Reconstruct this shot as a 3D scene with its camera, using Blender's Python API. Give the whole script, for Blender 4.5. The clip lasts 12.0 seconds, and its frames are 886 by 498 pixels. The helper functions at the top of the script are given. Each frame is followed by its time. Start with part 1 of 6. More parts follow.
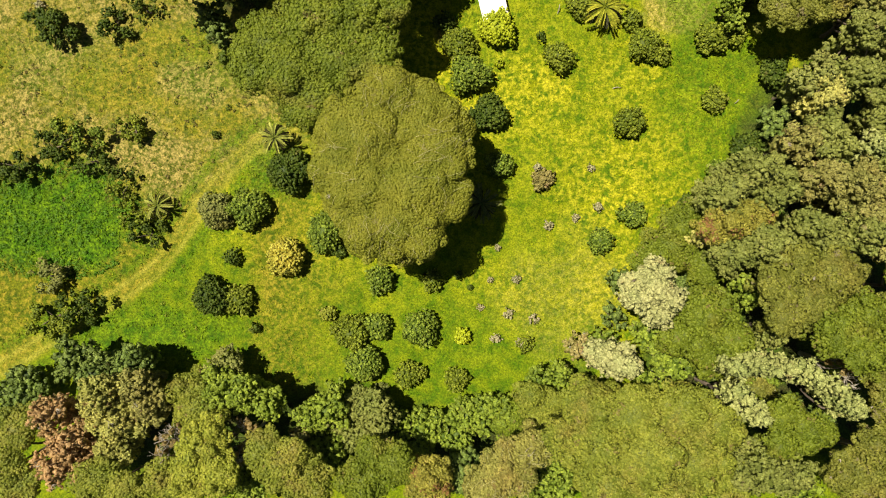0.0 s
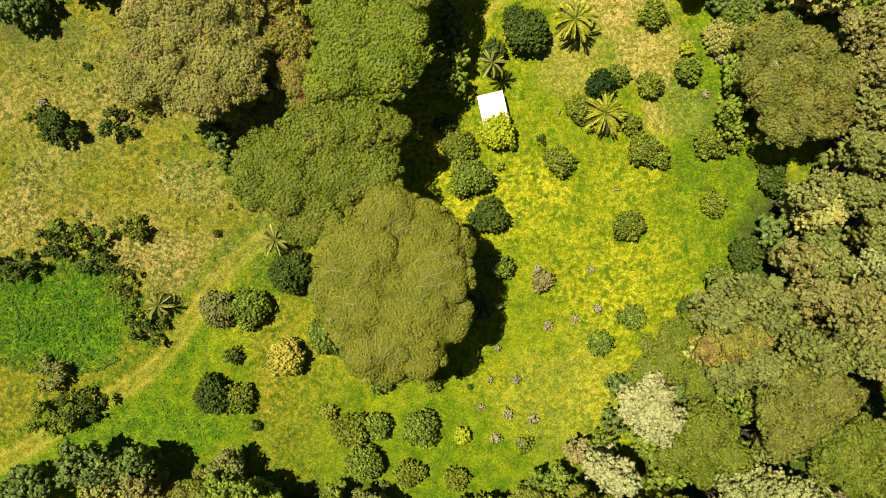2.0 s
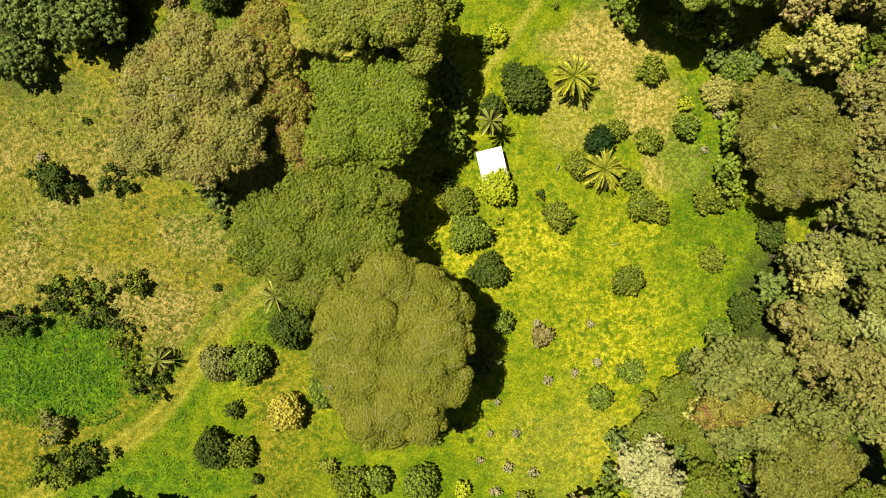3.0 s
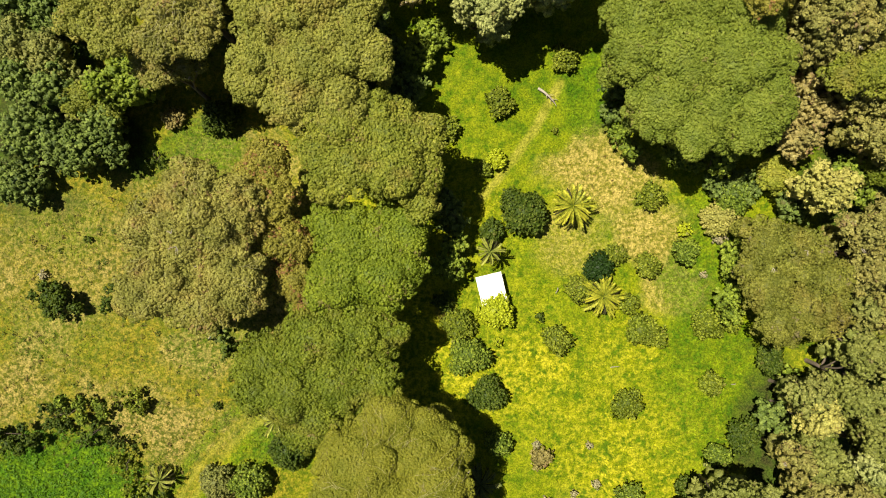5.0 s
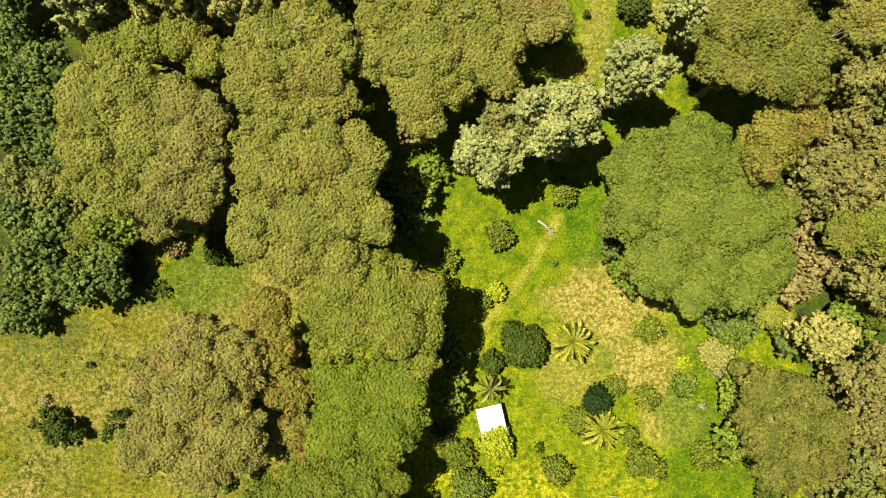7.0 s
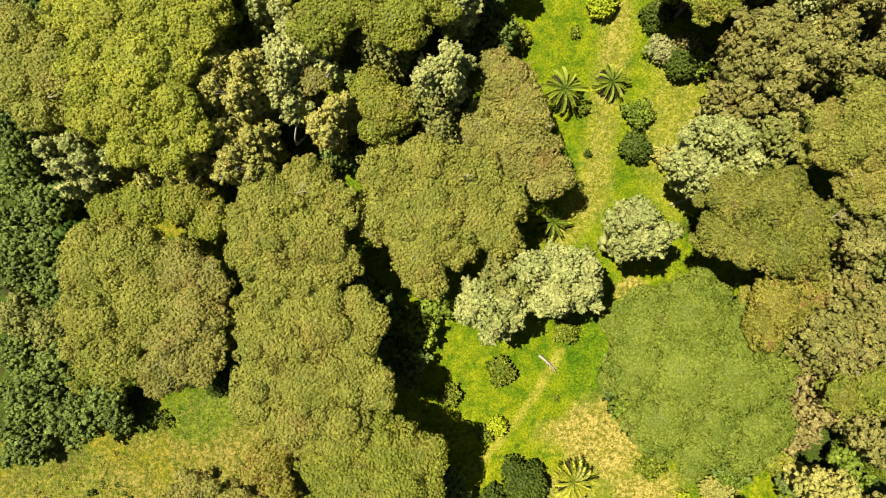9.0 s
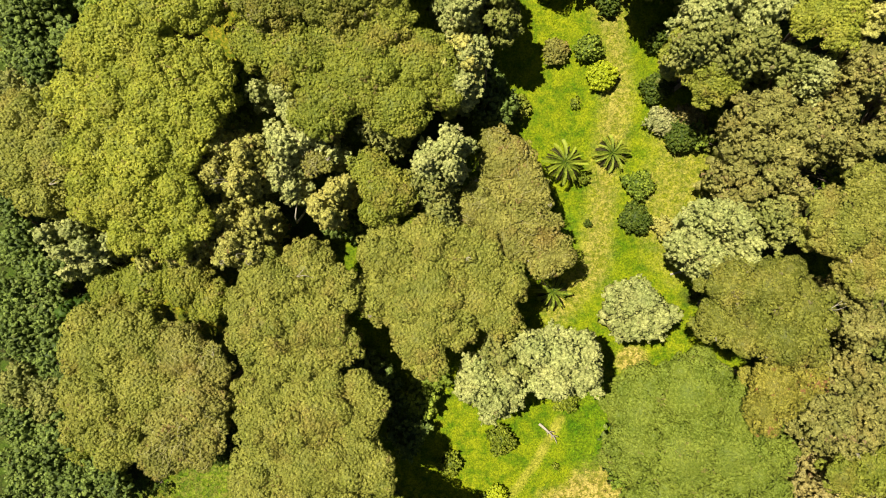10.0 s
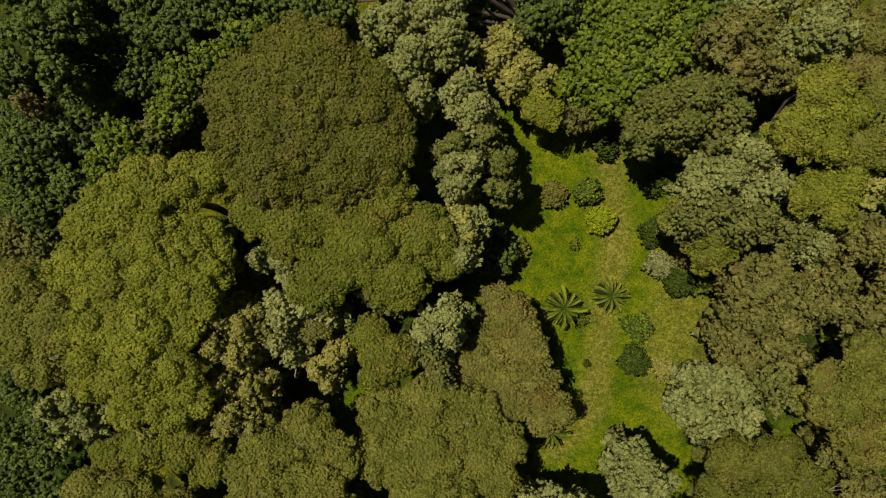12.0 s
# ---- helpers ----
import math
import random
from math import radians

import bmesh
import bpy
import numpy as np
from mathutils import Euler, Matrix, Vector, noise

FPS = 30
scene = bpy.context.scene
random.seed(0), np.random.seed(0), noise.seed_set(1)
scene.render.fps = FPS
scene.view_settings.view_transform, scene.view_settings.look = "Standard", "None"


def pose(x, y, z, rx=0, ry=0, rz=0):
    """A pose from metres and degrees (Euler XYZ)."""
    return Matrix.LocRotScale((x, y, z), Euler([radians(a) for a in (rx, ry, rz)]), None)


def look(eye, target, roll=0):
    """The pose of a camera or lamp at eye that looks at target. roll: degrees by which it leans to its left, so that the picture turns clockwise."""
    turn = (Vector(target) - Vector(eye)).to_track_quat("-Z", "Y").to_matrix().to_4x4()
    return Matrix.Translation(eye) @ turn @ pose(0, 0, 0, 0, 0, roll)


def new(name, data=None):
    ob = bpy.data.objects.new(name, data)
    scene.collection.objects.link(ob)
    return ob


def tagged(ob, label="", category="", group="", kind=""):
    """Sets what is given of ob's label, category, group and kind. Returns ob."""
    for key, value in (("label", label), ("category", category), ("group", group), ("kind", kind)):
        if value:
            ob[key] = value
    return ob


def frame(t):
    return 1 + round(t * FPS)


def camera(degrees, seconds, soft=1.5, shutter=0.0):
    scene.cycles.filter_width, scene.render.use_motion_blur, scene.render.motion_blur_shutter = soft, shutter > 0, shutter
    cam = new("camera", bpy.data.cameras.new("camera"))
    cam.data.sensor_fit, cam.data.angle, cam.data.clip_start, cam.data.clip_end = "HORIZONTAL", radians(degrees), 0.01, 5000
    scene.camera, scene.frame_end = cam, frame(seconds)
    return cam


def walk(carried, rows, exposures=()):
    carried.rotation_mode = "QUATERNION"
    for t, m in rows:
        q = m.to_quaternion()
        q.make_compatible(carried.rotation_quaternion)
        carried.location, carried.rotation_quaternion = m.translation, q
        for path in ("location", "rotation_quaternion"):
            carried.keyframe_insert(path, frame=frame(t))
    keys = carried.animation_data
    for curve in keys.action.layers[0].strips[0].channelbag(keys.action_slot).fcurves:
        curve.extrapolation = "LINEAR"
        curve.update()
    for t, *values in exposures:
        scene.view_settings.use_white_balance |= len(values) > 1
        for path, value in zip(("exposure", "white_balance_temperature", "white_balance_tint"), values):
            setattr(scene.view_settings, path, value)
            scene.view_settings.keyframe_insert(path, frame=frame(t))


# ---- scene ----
cam = camera(74.0, 12.0, soft=1.0)
METRES, EYE, TILT, LEAN, TURN = 103.0, 81.0, -90.0, 0.0, 0.0
ROWS = [
    (0.0, 0.0, 0.0, 0.0, 0.0, 0.0, -0.0),
    (0.5, -0.0005, -0.0012, 0.0331, -0.01, 0.02, -0.01),
    (1.0, -0.0005, -0.0022, 0.067, -0.03, 0.06, -0.04),
    (1.5, -0.0008, -0.0028, 0.101, -0.06, 0.06, -0.07),
    (2.0, -0.001, -0.0034, 0.136, -0.05, 0.01, -0.1),
    (2.5, -0.0011, -0.004, 0.1723, -0.03, -0.0, -0.03),
    (3.0, -0.0003, -0.0046, 0.2107, -0.05, -0.05, 0.11),
    (5.0, 0.0011, -0.0082, 0.3735, 0.02, 0.12, 0.04),
    (5.5, 0.0012, -0.0096, 0.4165, 0.03, 0.15, 0.02),
    (6.0, 0.0009, -0.0109, 0.4597, 0.01, 0.17, 0.02),
    (6.5, 0.0009, -0.012, 0.5033, 0.01, 0.22, 0.02),
    (8.5, -0.0008, -0.0153, 0.6824, 0.01, 0.34, -0.08),
    (9.0, -0.0012, -0.0159, 0.7272, 0.0, 0.37, -0.11),
    (9.5, -0.0015, -0.0166, 0.7719, 0.01, 0.46, -0.13),
    (10.0, -0.0018, -0.0174, 0.8162, -0.01, 0.58, -0.13),
    (10.5, -0.0019, -0.0184, 0.8616, -0.0, 0.62, -0.15),
    (11.0, -0.0018, -0.0194, 0.9071, -0.0, 0.69, -0.14),
    (11.5, -0.0019, -0.0204, 0.953, -0.02, 0.71, -0.15),
    (12.0, -0.0022, -0.0212, 0.9997, -0.07, 0.64, -0.15),
]
walk(cam, [(t, pose(0, 0, EYE, TILT, LEAN, TURN) @ pose(METRES * x, METRES * y, METRES * z, 90 + pitch, roll, yaw)) for t, x, y, z, yaw, pitch, roll in ROWS],
     # the picture fades down at the end
     exposures=[(t, 0.64 + e) for t, e in ((0.0, 0.0), (5.0, 0.0), (8.5, 0.17), (11.5, 0.15), (11.6, 0.03), (11.7, -0.2), (11.8, -0.5), (11.9, -0.91), (12.0, -1.34))])

# ---------------------------------------------------------------- world, sun
world = bpy.data.worlds.new("sky")
scene.world = world
world.use_nodes = True
SUN_DIR = Vector((-0.38, 0.19, 1.0)).normalized()          # towards the sun
sky = world.node_tree.nodes.new("ShaderNodeTexSky")
sky.sky_type = "NISHITA"
sky.sun_disc = False
sky.sun_elevation = math.asin(SUN_DIR.z)
sky.sun_rotation = math.atan2(SUN_DIR.x, SUN_DIR.y)
background = world.node_tree.nodes["Background"]
background.inputs["Strength"].default_value = 0.026
world.node_tree.links.new(sky.outputs["Color"], background.inputs["Color"])

sun_data = bpy.data.lights.new("sun", "SUN")
sun_data.energy = 5.45
sun_data.angle = radians(0.55)
sun_data.color = (1.0, 0.92, 0.73)
sun = new("sun", sun_data)
sun.matrix_world = look(SUN_DIR * 300, (0, 0, 0))


# ---------------------------------------------------------------- materials
def material(name):
    m = bpy.data.materials.new(name)
    m.use_nodes = True
    nodes, links = m.node_tree.nodes, m.node_tree.links
    return m, nodes, links, nodes["Principled BSDF"]


def mix(nodes, links, fac, a, b, mode="MIX"):
    n = nodes.new("ShaderNodeMix")
    n.data_type, n.blend_type = "RGBA", mode
    for socket, value in ((n.inputs[0], fac), (n.inputs[6], a), (n.inputs[7], b)):
        if isinstance(value, bpy.types.NodeSocket):
            links.new(value, socket)
        elif isinstance(value, (int, float)):
            socket.default_value = value
        else:
            socket.default_value = (*value, 1)
    return n.outputs[2]


def noise_node(nodes, links, scale, detail=3.0, rough=0.55, vector=None):
    n = nodes.new("ShaderNodeTexNoise")
    n.inputs["Scale"].default_value = scale
    n.inputs["Detail"].default_value = detail
    n.inputs["Roughness"].default_value = rough
    if vector is not None:
        links.new(vector, n.inputs["Vector"])
    return n.outputs["Fac"]


def ramp(nodes, links, source, low, high):
    n = nodes.new("ShaderNodeMapRange")
    n.inputs["From Min"].default_value, n.inputs["From Max"].default_value = low, high
    links.new(source, n.inputs["Value"])
    return n.outputs["Result"]


def attribute(nodes, name):
    n = nodes.new("ShaderNodeAttribute")
    n.attribute_name = name
    return n.outputs["Fac"]


def position(nodes):
    return nodes.new("ShaderNodeNewGeometry").outputs["Position"]


def leaf_material(name, deep, mid, tip, dead, dead_share=0.08, rough=0.5, see_through=0.22, grain=1.0, blush=0.0):
    """Foliage: colour by leaf, by clump and over the crown, a share of dry leaves, light passing through."""
    m, nodes, links, bsdf = material(name)
    tone = attribute(nodes, "tone")
    age = attribute(nodes, "age")
    pos = position(nodes)
    broad = ramp(nodes, links, noise_node(nodes, links, 0.32, 4.0, 0.6, pos), 0.34, 0.6)
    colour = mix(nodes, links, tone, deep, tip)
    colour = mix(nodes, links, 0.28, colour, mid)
    richer = mix(nodes, links, 1.0, colour, (0.76, 0.83, 0.76), "MULTIPLY")
    colour = mix(nodes, links, broad, richer, colour)
    if blush:
        # boughs whose leaves turn brown
        turning = ramp(nodes, links, noise_node(nodes, links, 0.20, 4.0, 0.62, pos), 0.52, 0.72)
        colour = mix(nodes, links, turning, colour, mix(nodes, links, blush, colour, mix(nodes, links, tone, (0.17, 0.11, 0.03), (0.42, 0.29, 0.085))))
    withered = nodes.new("ShaderNodeMath")
    withered.operation = "MULTIPLY_ADD"
    links.new(broad, withered.inputs[0])
    withered.inputs[1].default_value, withered.inputs[2].default_value = 0.35, -0.2 + dead_share
    dry = nodes.new("ShaderNodeMath")
    dry.operation = "LESS_THAN"
    links.new(age, dry.inputs[0])
    links.new(withered.outputs[0], dry.inputs[1])
    colour = mix(nodes, links, dry.outputs[0], colour, dead)
    leaflets = noise_node(nodes, links, 8.0, 2.0, 0.6, pos)
    colour = mix(nodes, links, 1.0, colour, mix(nodes, links, ramp(nodes, links, leaflets, 0.36, 0.64), tuple(1 - grain * k for k in (0.42, 0.40, 0.45)), tuple(1 + grain * k for k in (0.30, 0.28, 0.22))), "MULTIPLY")
    colour = mix(nodes, links, 1.0, colour, (0.98, 1.0, 0.96), "MULTIPLY")
    links.new(colour, bsdf.inputs["Base Color"])
    bsdf.inputs["Roughness"].default_value = rough
    bsdf.inputs["Specular IOR Level"].default_value = 0.2
    bump = nodes.new("ShaderNodeBump")
    bump.inputs["Strength"].default_value, bump.inputs["Distance"].default_value = 0.7, 0.06
    links.new(leaflets, bump.inputs["Height"])
    bulge = nodes.new("ShaderNodeAttribute")
    bulge.attribute_name = "bulge"
    links.new(bulge.outputs["Vector"], bump.inputs["Normal"])
    links.new(bump.outputs[0], bsdf.inputs["Normal"])
    glow = nodes.new("ShaderNodeBsdfTranslucent")
    links.new(colour, glow.inputs["Color"])
    both = nodes.new("ShaderNodeMixShader")
    both.inputs[0].default_value = see_through
    links.new(bsdf.outputs[0], both.inputs[1])
    links.new(glow.outputs[0], both.inputs[2])
    links.new(both.outputs[0], nodes["Material Output"].inputs["Surface"])
    return m


def bark_material(name, dark, light):
    m, nodes, links, bsdf = material(name)
    coords = nodes.new("ShaderNodeTexCoord").outputs["Object"]
    fine = noise_node(nodes, links, 9.0, 5.0, 0.65, coords)
    broad = noise_node(nodes, links, 0.8, 3.0, 0.5, coords)
    colour = mix(nodes, links, ramp(nodes, links, fine, 0.35, 0.65), dark, light)
    colour = mix(nodes, links, ramp(nodes, links, broad, 0.4, 0.7), colour, dark)
    links.new(colour, bsdf.inputs["Base Color"])
    bsdf.inputs["Roughness"].default_value = 0.9
    bump = nodes.new("ShaderNodeBump")
    bump.inputs["Strength"].default_value, bump.inputs["Distance"].default_value = 0.6, 0.03
    links.new(fine, bump.inputs["Height"])
    links.new(bump.outputs[0], bsdf.inputs["Normal"])
    return m


# species: deep, mid and tip leaf colours, dry-leaf colour and share,
# size of a leaf tuft, radius of a clump, flatness of a bough, words
SPECIES = {
    "olive": ((0.137, 0.146, 0.023), (0.266, 0.259, 0.045), (0.394, 0.376, 0.081), (0.220, 0.180, 0.050), 0.03, 0.30, 0.47, 0.48, "olive green broad-crowned tree"),
    "mist": ((0.150, 0.158, 0.012), (0.235, 0.232, 0.024), (0.310, 0.296, 0.040), (0.220, 0.200, 0.060), 0.02, 0.22, 0.44, 0.62, "soft olive feathery broad-crowned tree"),
    "fern": ((0.076, 0.101, 0.007), (0.162, 0.196, 0.015), (0.269, 0.302, 0.032), (0.200, 0.160, 0.050), 0.04, 0.30, 0.47, 0.50, "dull green broad-crowned tree"),
    "haze": ((0.110, 0.142, 0.016), (0.191, 0.229, 0.028), (0.280, 0.320, 0.049), (0.220, 0.200, 0.060), 0.02, 0.28, 0.46, 0.60, "soft light green dense round-crowned tree"),
    "moss": ((0.112, 0.134, 0.017), (0.219, 0.239, 0.026), (0.365, 0.362, 0.053), (0.200, 0.160, 0.050), 0.05, 0.30, 0.47, 0.50, "moss green broad-crowned tree"),
    "bright": ((0.089, 0.127, 0.010), (0.194, 0.243, 0.017), (0.301, 0.343, 0.029), (0.200, 0.180, 0.050), 0.03, 0.30, 0.47, 0.60, "fresh green dense round-crowned tree"),
    "lime": ((0.132, 0.158, 0.018), (0.303, 0.313, 0.033), (0.487, 0.470, 0.066), (0.220, 0.180, 0.050), 0.04, 0.30, 0.50, 0.51, "yellowish green leafy tree"),
    "brown": ((0.135, 0.123, 0.025), (0.272, 0.253, 0.054), (0.430, 0.393, 0.101), (0.250, 0.175, 0.065), 0.09, 0.30, 0.47, 0.48, "brownish olive sparse-leaved tree"),
    "ochre": ((0.136, 0.125, 0.019), (0.292, 0.256, 0.044), (0.443, 0.379, 0.070), (0.250, 0.130, 0.050), 0.20, 0.30, 0.47, 0.68, "ochre brown leafy tree"),
    "pale": ((0.153, 0.169, 0.050), (0.365, 0.375, 0.126), (0.618, 0.605, 0.251), (0.260, 0.220, 0.090), 0.03, 0.24, 0.32, 0.80, "pale green tree with rounded leaf clumps"),
    "silver": ((0.166, 0.180, 0.055), (0.399, 0.402, 0.144), (0.689, 0.673, 0.286), (0.280, 0.250, 0.130), 0.02, 0.23, 0.30, 0.80, "silvery green tree with rounded leaf clumps"),
    "grey": ((0.108, 0.127, 0.033), (0.256, 0.260, 0.070), (0.431, 0.416, 0.126), (0.200, 0.170, 0.080), 0.04, 0.22, 0.29, 0.78, "grey green leafy tree"),
    "cream": ((0.210, 0.206, 0.085), (0.452, 0.436, 0.191), (0.661, 0.617, 0.306), (0.400, 0.340, 0.160), 0.02, 0.24, 0.32, 0.60, "cream coloured pale-leaved tree"),
    "primrose": ((0.212, 0.196, 0.046), (0.483, 0.431, 0.112), (0.694, 0.618, 0.198), (0.320, 0.260, 0.090), 0.03, 0.24, 0.32, 0.78, "pale yellow-green tree with rounded leaf clumps"),
    "feather": ((0.117, 0.109, 0.028), (0.279, 0.254, 0.067), (0.465, 0.420, 0.138), (0.240, 0.170, 0.080), 0.10, 0.36, 0.34, 0.95, "tan green feathery tree with drooping sprays"),
    "gilt": ((0.150, 0.142, 0.036), (0.395, 0.370, 0.090), (0.640, 0.580, 0.175), (0.300, 0.210, 0.080), 0.08, 0.34, 0.33, 0.95, "golden tan feathery tree with drooping sprays"),
    "straw": ((0.186, 0.146, 0.045), (0.371, 0.300, 0.109), (0.543, 0.449, 0.186), (0.300, 0.200, 0.100), 0.15, 0.30, 0.34, 0.80, "straw coloured half-dry tree"),
    "rust": ((0.235, 0.133, 0.058), (0.477, 0.283, 0.138), (0.700, 0.446, 0.228), (0.200, 0.170, 0.050), 0.15, 0.30, 0.36, 0.75, "rust brown dying tree"),
    "bare": ((0.119, 0.080, 0.028), (0.233, 0.156, 0.063), (0.346, 0.252, 0.104), (0.120, 0.130, 0.030), 0.15, 0.29, 0.70, 0.75, "leafless dead tree with a few brown leaves"),
    "dark": ((0.025, 0.045, 0.011), (0.093, 0.137, 0.030), (0.376, 0.456, 0.107), (0.130, 0.130, 0.040), 0.02, 0.30, 0.36, 0.85, "dark green dense tree"),
    "conedark": ((0.024, 0.054, 0.007), (0.053, 0.106, 0.011), (0.105, 0.171, 0.019), (0.120, 0.130, 0.040), 0.01, 0.32, 0.55, 1.30, "dark green cone-shaped tree"),
    "leafy": ((0.046, 0.077, 0.009), (0.161, 0.224, 0.023), (0.502, 0.574, 0.074), (0.160, 0.160, 0.040), 0.02, 0.28, 0.34, 0.82, "mid green leafy tree"),
    "night": ((0.010, 0.028, 0.004), (0.022, 0.055, 0.007), (0.044, 0.085, 0.011), (0.080, 0.090, 0.020), 0.01, 0.24, 0.40, 1.00, "very dark green tree"),
    "gold": ((0.268, 0.208, 0.025), (0.609, 0.495, 0.065), (0.754, 0.716, 0.147), (0.200, 0.200, 0.030), 0.10, 0.32, 0.50, 0.80, "golden yellow blooming tree"),
    "lemon": ((0.226, 0.254, 0.008), (0.489, 0.529, 0.019), (0.715, 0.750, 0.049), (0.250, 0.250, 0.040), 0.02, 0.30, 0.50, 0.80, "bright lemon green tree"),
    "ash": ((0.233, 0.189, 0.105), (0.459, 0.390, 0.248), (0.642, 0.567, 0.384), (0.160, 0.170, 0.050), 0.12, 0.21, 0.28, 0.90, "pale ash coloured dry tree"),
    "drab": ((0.093, 0.099, 0.015), (0.194, 0.192, 0.029), (0.314, 0.307, 0.057), (0.200, 0.170, 0.080), 0.06, 0.30, 0.47, 0.51, "dull dark olive broad-crowned tree"),
    "hedge": ((0.039, 0.058, 0.004), (0.219, 0.263, 0.020), (0.467, 0.492, 0.053), (0.240, 0.230, 0.050), 0.03, 0.26, 0.40, 0.85, "yellow-green leafy tree"),
    "holly": ((0.027, 0.051, 0.005), (0.080, 0.119, 0.013), (0.205, 0.247, 0.034), (0.130, 0.130, 0.030), 0.02, 0.26, 0.40, 0.90, "dark green glossy-leaved tree"),
    "clover": ((0.055, 0.144, 0.008), (0.104, 0.223, 0.013), (0.158, 0.289, 0.022), (0.100, 0.130, 0.020), 0.02, 0.26, 0.30, 0.80, "fresh green weed"),
    "burnt": ((0.086, 0.063, 0.019), (0.179, 0.136, 0.039), (0.290, 0.231, 0.072), (0.120, 0.120, 0.020), 0.10, 0.24, 0.30, 0.80, "brown dry weed"),
    "sage": ((0.088, 0.103, 0.019), (0.217, 0.227, 0.050), (0.382, 0.386, 0.108), (0.220, 0.190, 0.080), 0.03, 0.24, 0.32, 0.80, "sage green tree with rounded leaf clumps"),
}
LEAVES = {key: leaf_material("leaves_" + key, s[0], s[1], s[2], s[3], s[4], grain=0.6 if key in ("mist", "lime", "haze", "brown") else (0.8 if key in ("olive", "moss", "drab", "fern", "bright") else 1.0), blush={"olive": 0.55, "moss": 0.5, "brown": 0.7, "lime": 0.25, "fern": 0.3, "drab": 0.4, "grey": 0.3, "feather": 0.5}.get(key, 0.0)) for key, s in SPECIES.items()}
BARK = bark_material("bark", (0.09, 0.065, 0.045), (0.20, 0.16, 0.12))
TWIG = bark_material("twig", (0.30, 0.28, 0.11), (0.55, 0.50, 0.24))
PALE_BARK = bark_material("pale_bark", (0.26, 0.22, 0.17), (0.50, 0.46, 0.39))


# ---------------------------------------------------------------- ground
def lattice(ix, iy, seed):
    h = (ix * 374761393 + iy * 668265263 + seed * 1442695041) & 0x7FFFFFFF
    h = ((h ^ (h >> 13)) * 1274126177) & 0x7FFFFFFF
    return ((h ^ (h >> 16)) & 0xFFFF) / 65535.0


def value_noise(x, y, seed):
    """Smooth noise of 0 to 1, one cell a metre."""
    fx, fy = np.floor(x), np.floor(y)
    ix, iy = fx.astype(np.int64), fy.astype(np.int64)
    u, v = x - fx, y - fy
    u, v = u * u * (3 - 2 * u), v * v * (3 - 2 * v)
    a, b = lattice(ix, iy, seed), lattice(ix + 1, iy, seed)
    c, d = lattice(ix, iy + 1, seed), lattice(ix + 1, iy + 1, seed)
    return (a * (1 - u) + b * u) * (1 - v) + (c * (1 - u) + d * u) * v


def cloud(x, y, size, seed, octaves=3):
    total, weight = 0.0, 0.0
    for k in range(octaves):
        w = 0.5 ** k
        total = total + w * value_noise(x / size * 2 ** k + 17.3 * k, y / size * 2 ** k - 9.1 * k, seed + k)
        weight += w
    return total / weight


def slope(x, y):
    """The lie of the land: it rises gently to the east and north."""
    x, y = np.clip(x, -80, 80), np.clip(y, -60, 150)
    return -1.677 + 0.0442 * x + 0.0170 * y + 0.000135 * x * y + 0.000230 * y * y


def smooth(a, lo, hi):
    t = np.clip((a - lo) / (hi - lo), 0, 1)
    return t * t * (3 - 2 * t)


def near_line(x, y, points):
    best = np.full(np.shape(x), 1e9)
    for (ax, ay), (bx, by) in zip(points, points[1:]):
        dx, dy = bx - ax, by - ay
        t = np.clip(((x - ax) * dx + (y - ay) * dy) / (dx * dx + dy * dy), 0, 1)
        best = np.minimum(best, np.hypot(x - ax - t * dx, y - ay - t * dy))
    return best


TRACK = [(-70, -20.5), (-59.3, -14.3), (-47.5, -7.2), (-41.6, -3.2), (-38.3, 0.5), (-34.9, 6.1), (-29.1, 12.9), (-25.5, 15.2)]
NORTH_TRACK = [(16.2, 61.5), (13.1, 55.7), (9.2, 50.2), (5.3, 45.6)]
GRASS_WALK = [(21.5, 122), (22.5, 113.3), (23.3, 104.9), (21.9, 96.5), (21.2, 88.8), (20.0, 81.8), (15.5, 76.5)]


def blot(x, y, cx, cy, rx, ry, edge=0.35):
    wob = (cloud(x, y, 5.0, 71) - 0.5) * 1.1
    return 1 - smooth(np.hypot((x - cx) / rx, (y - cy) / ry) + wob, 1 - edge, 1 + edge)


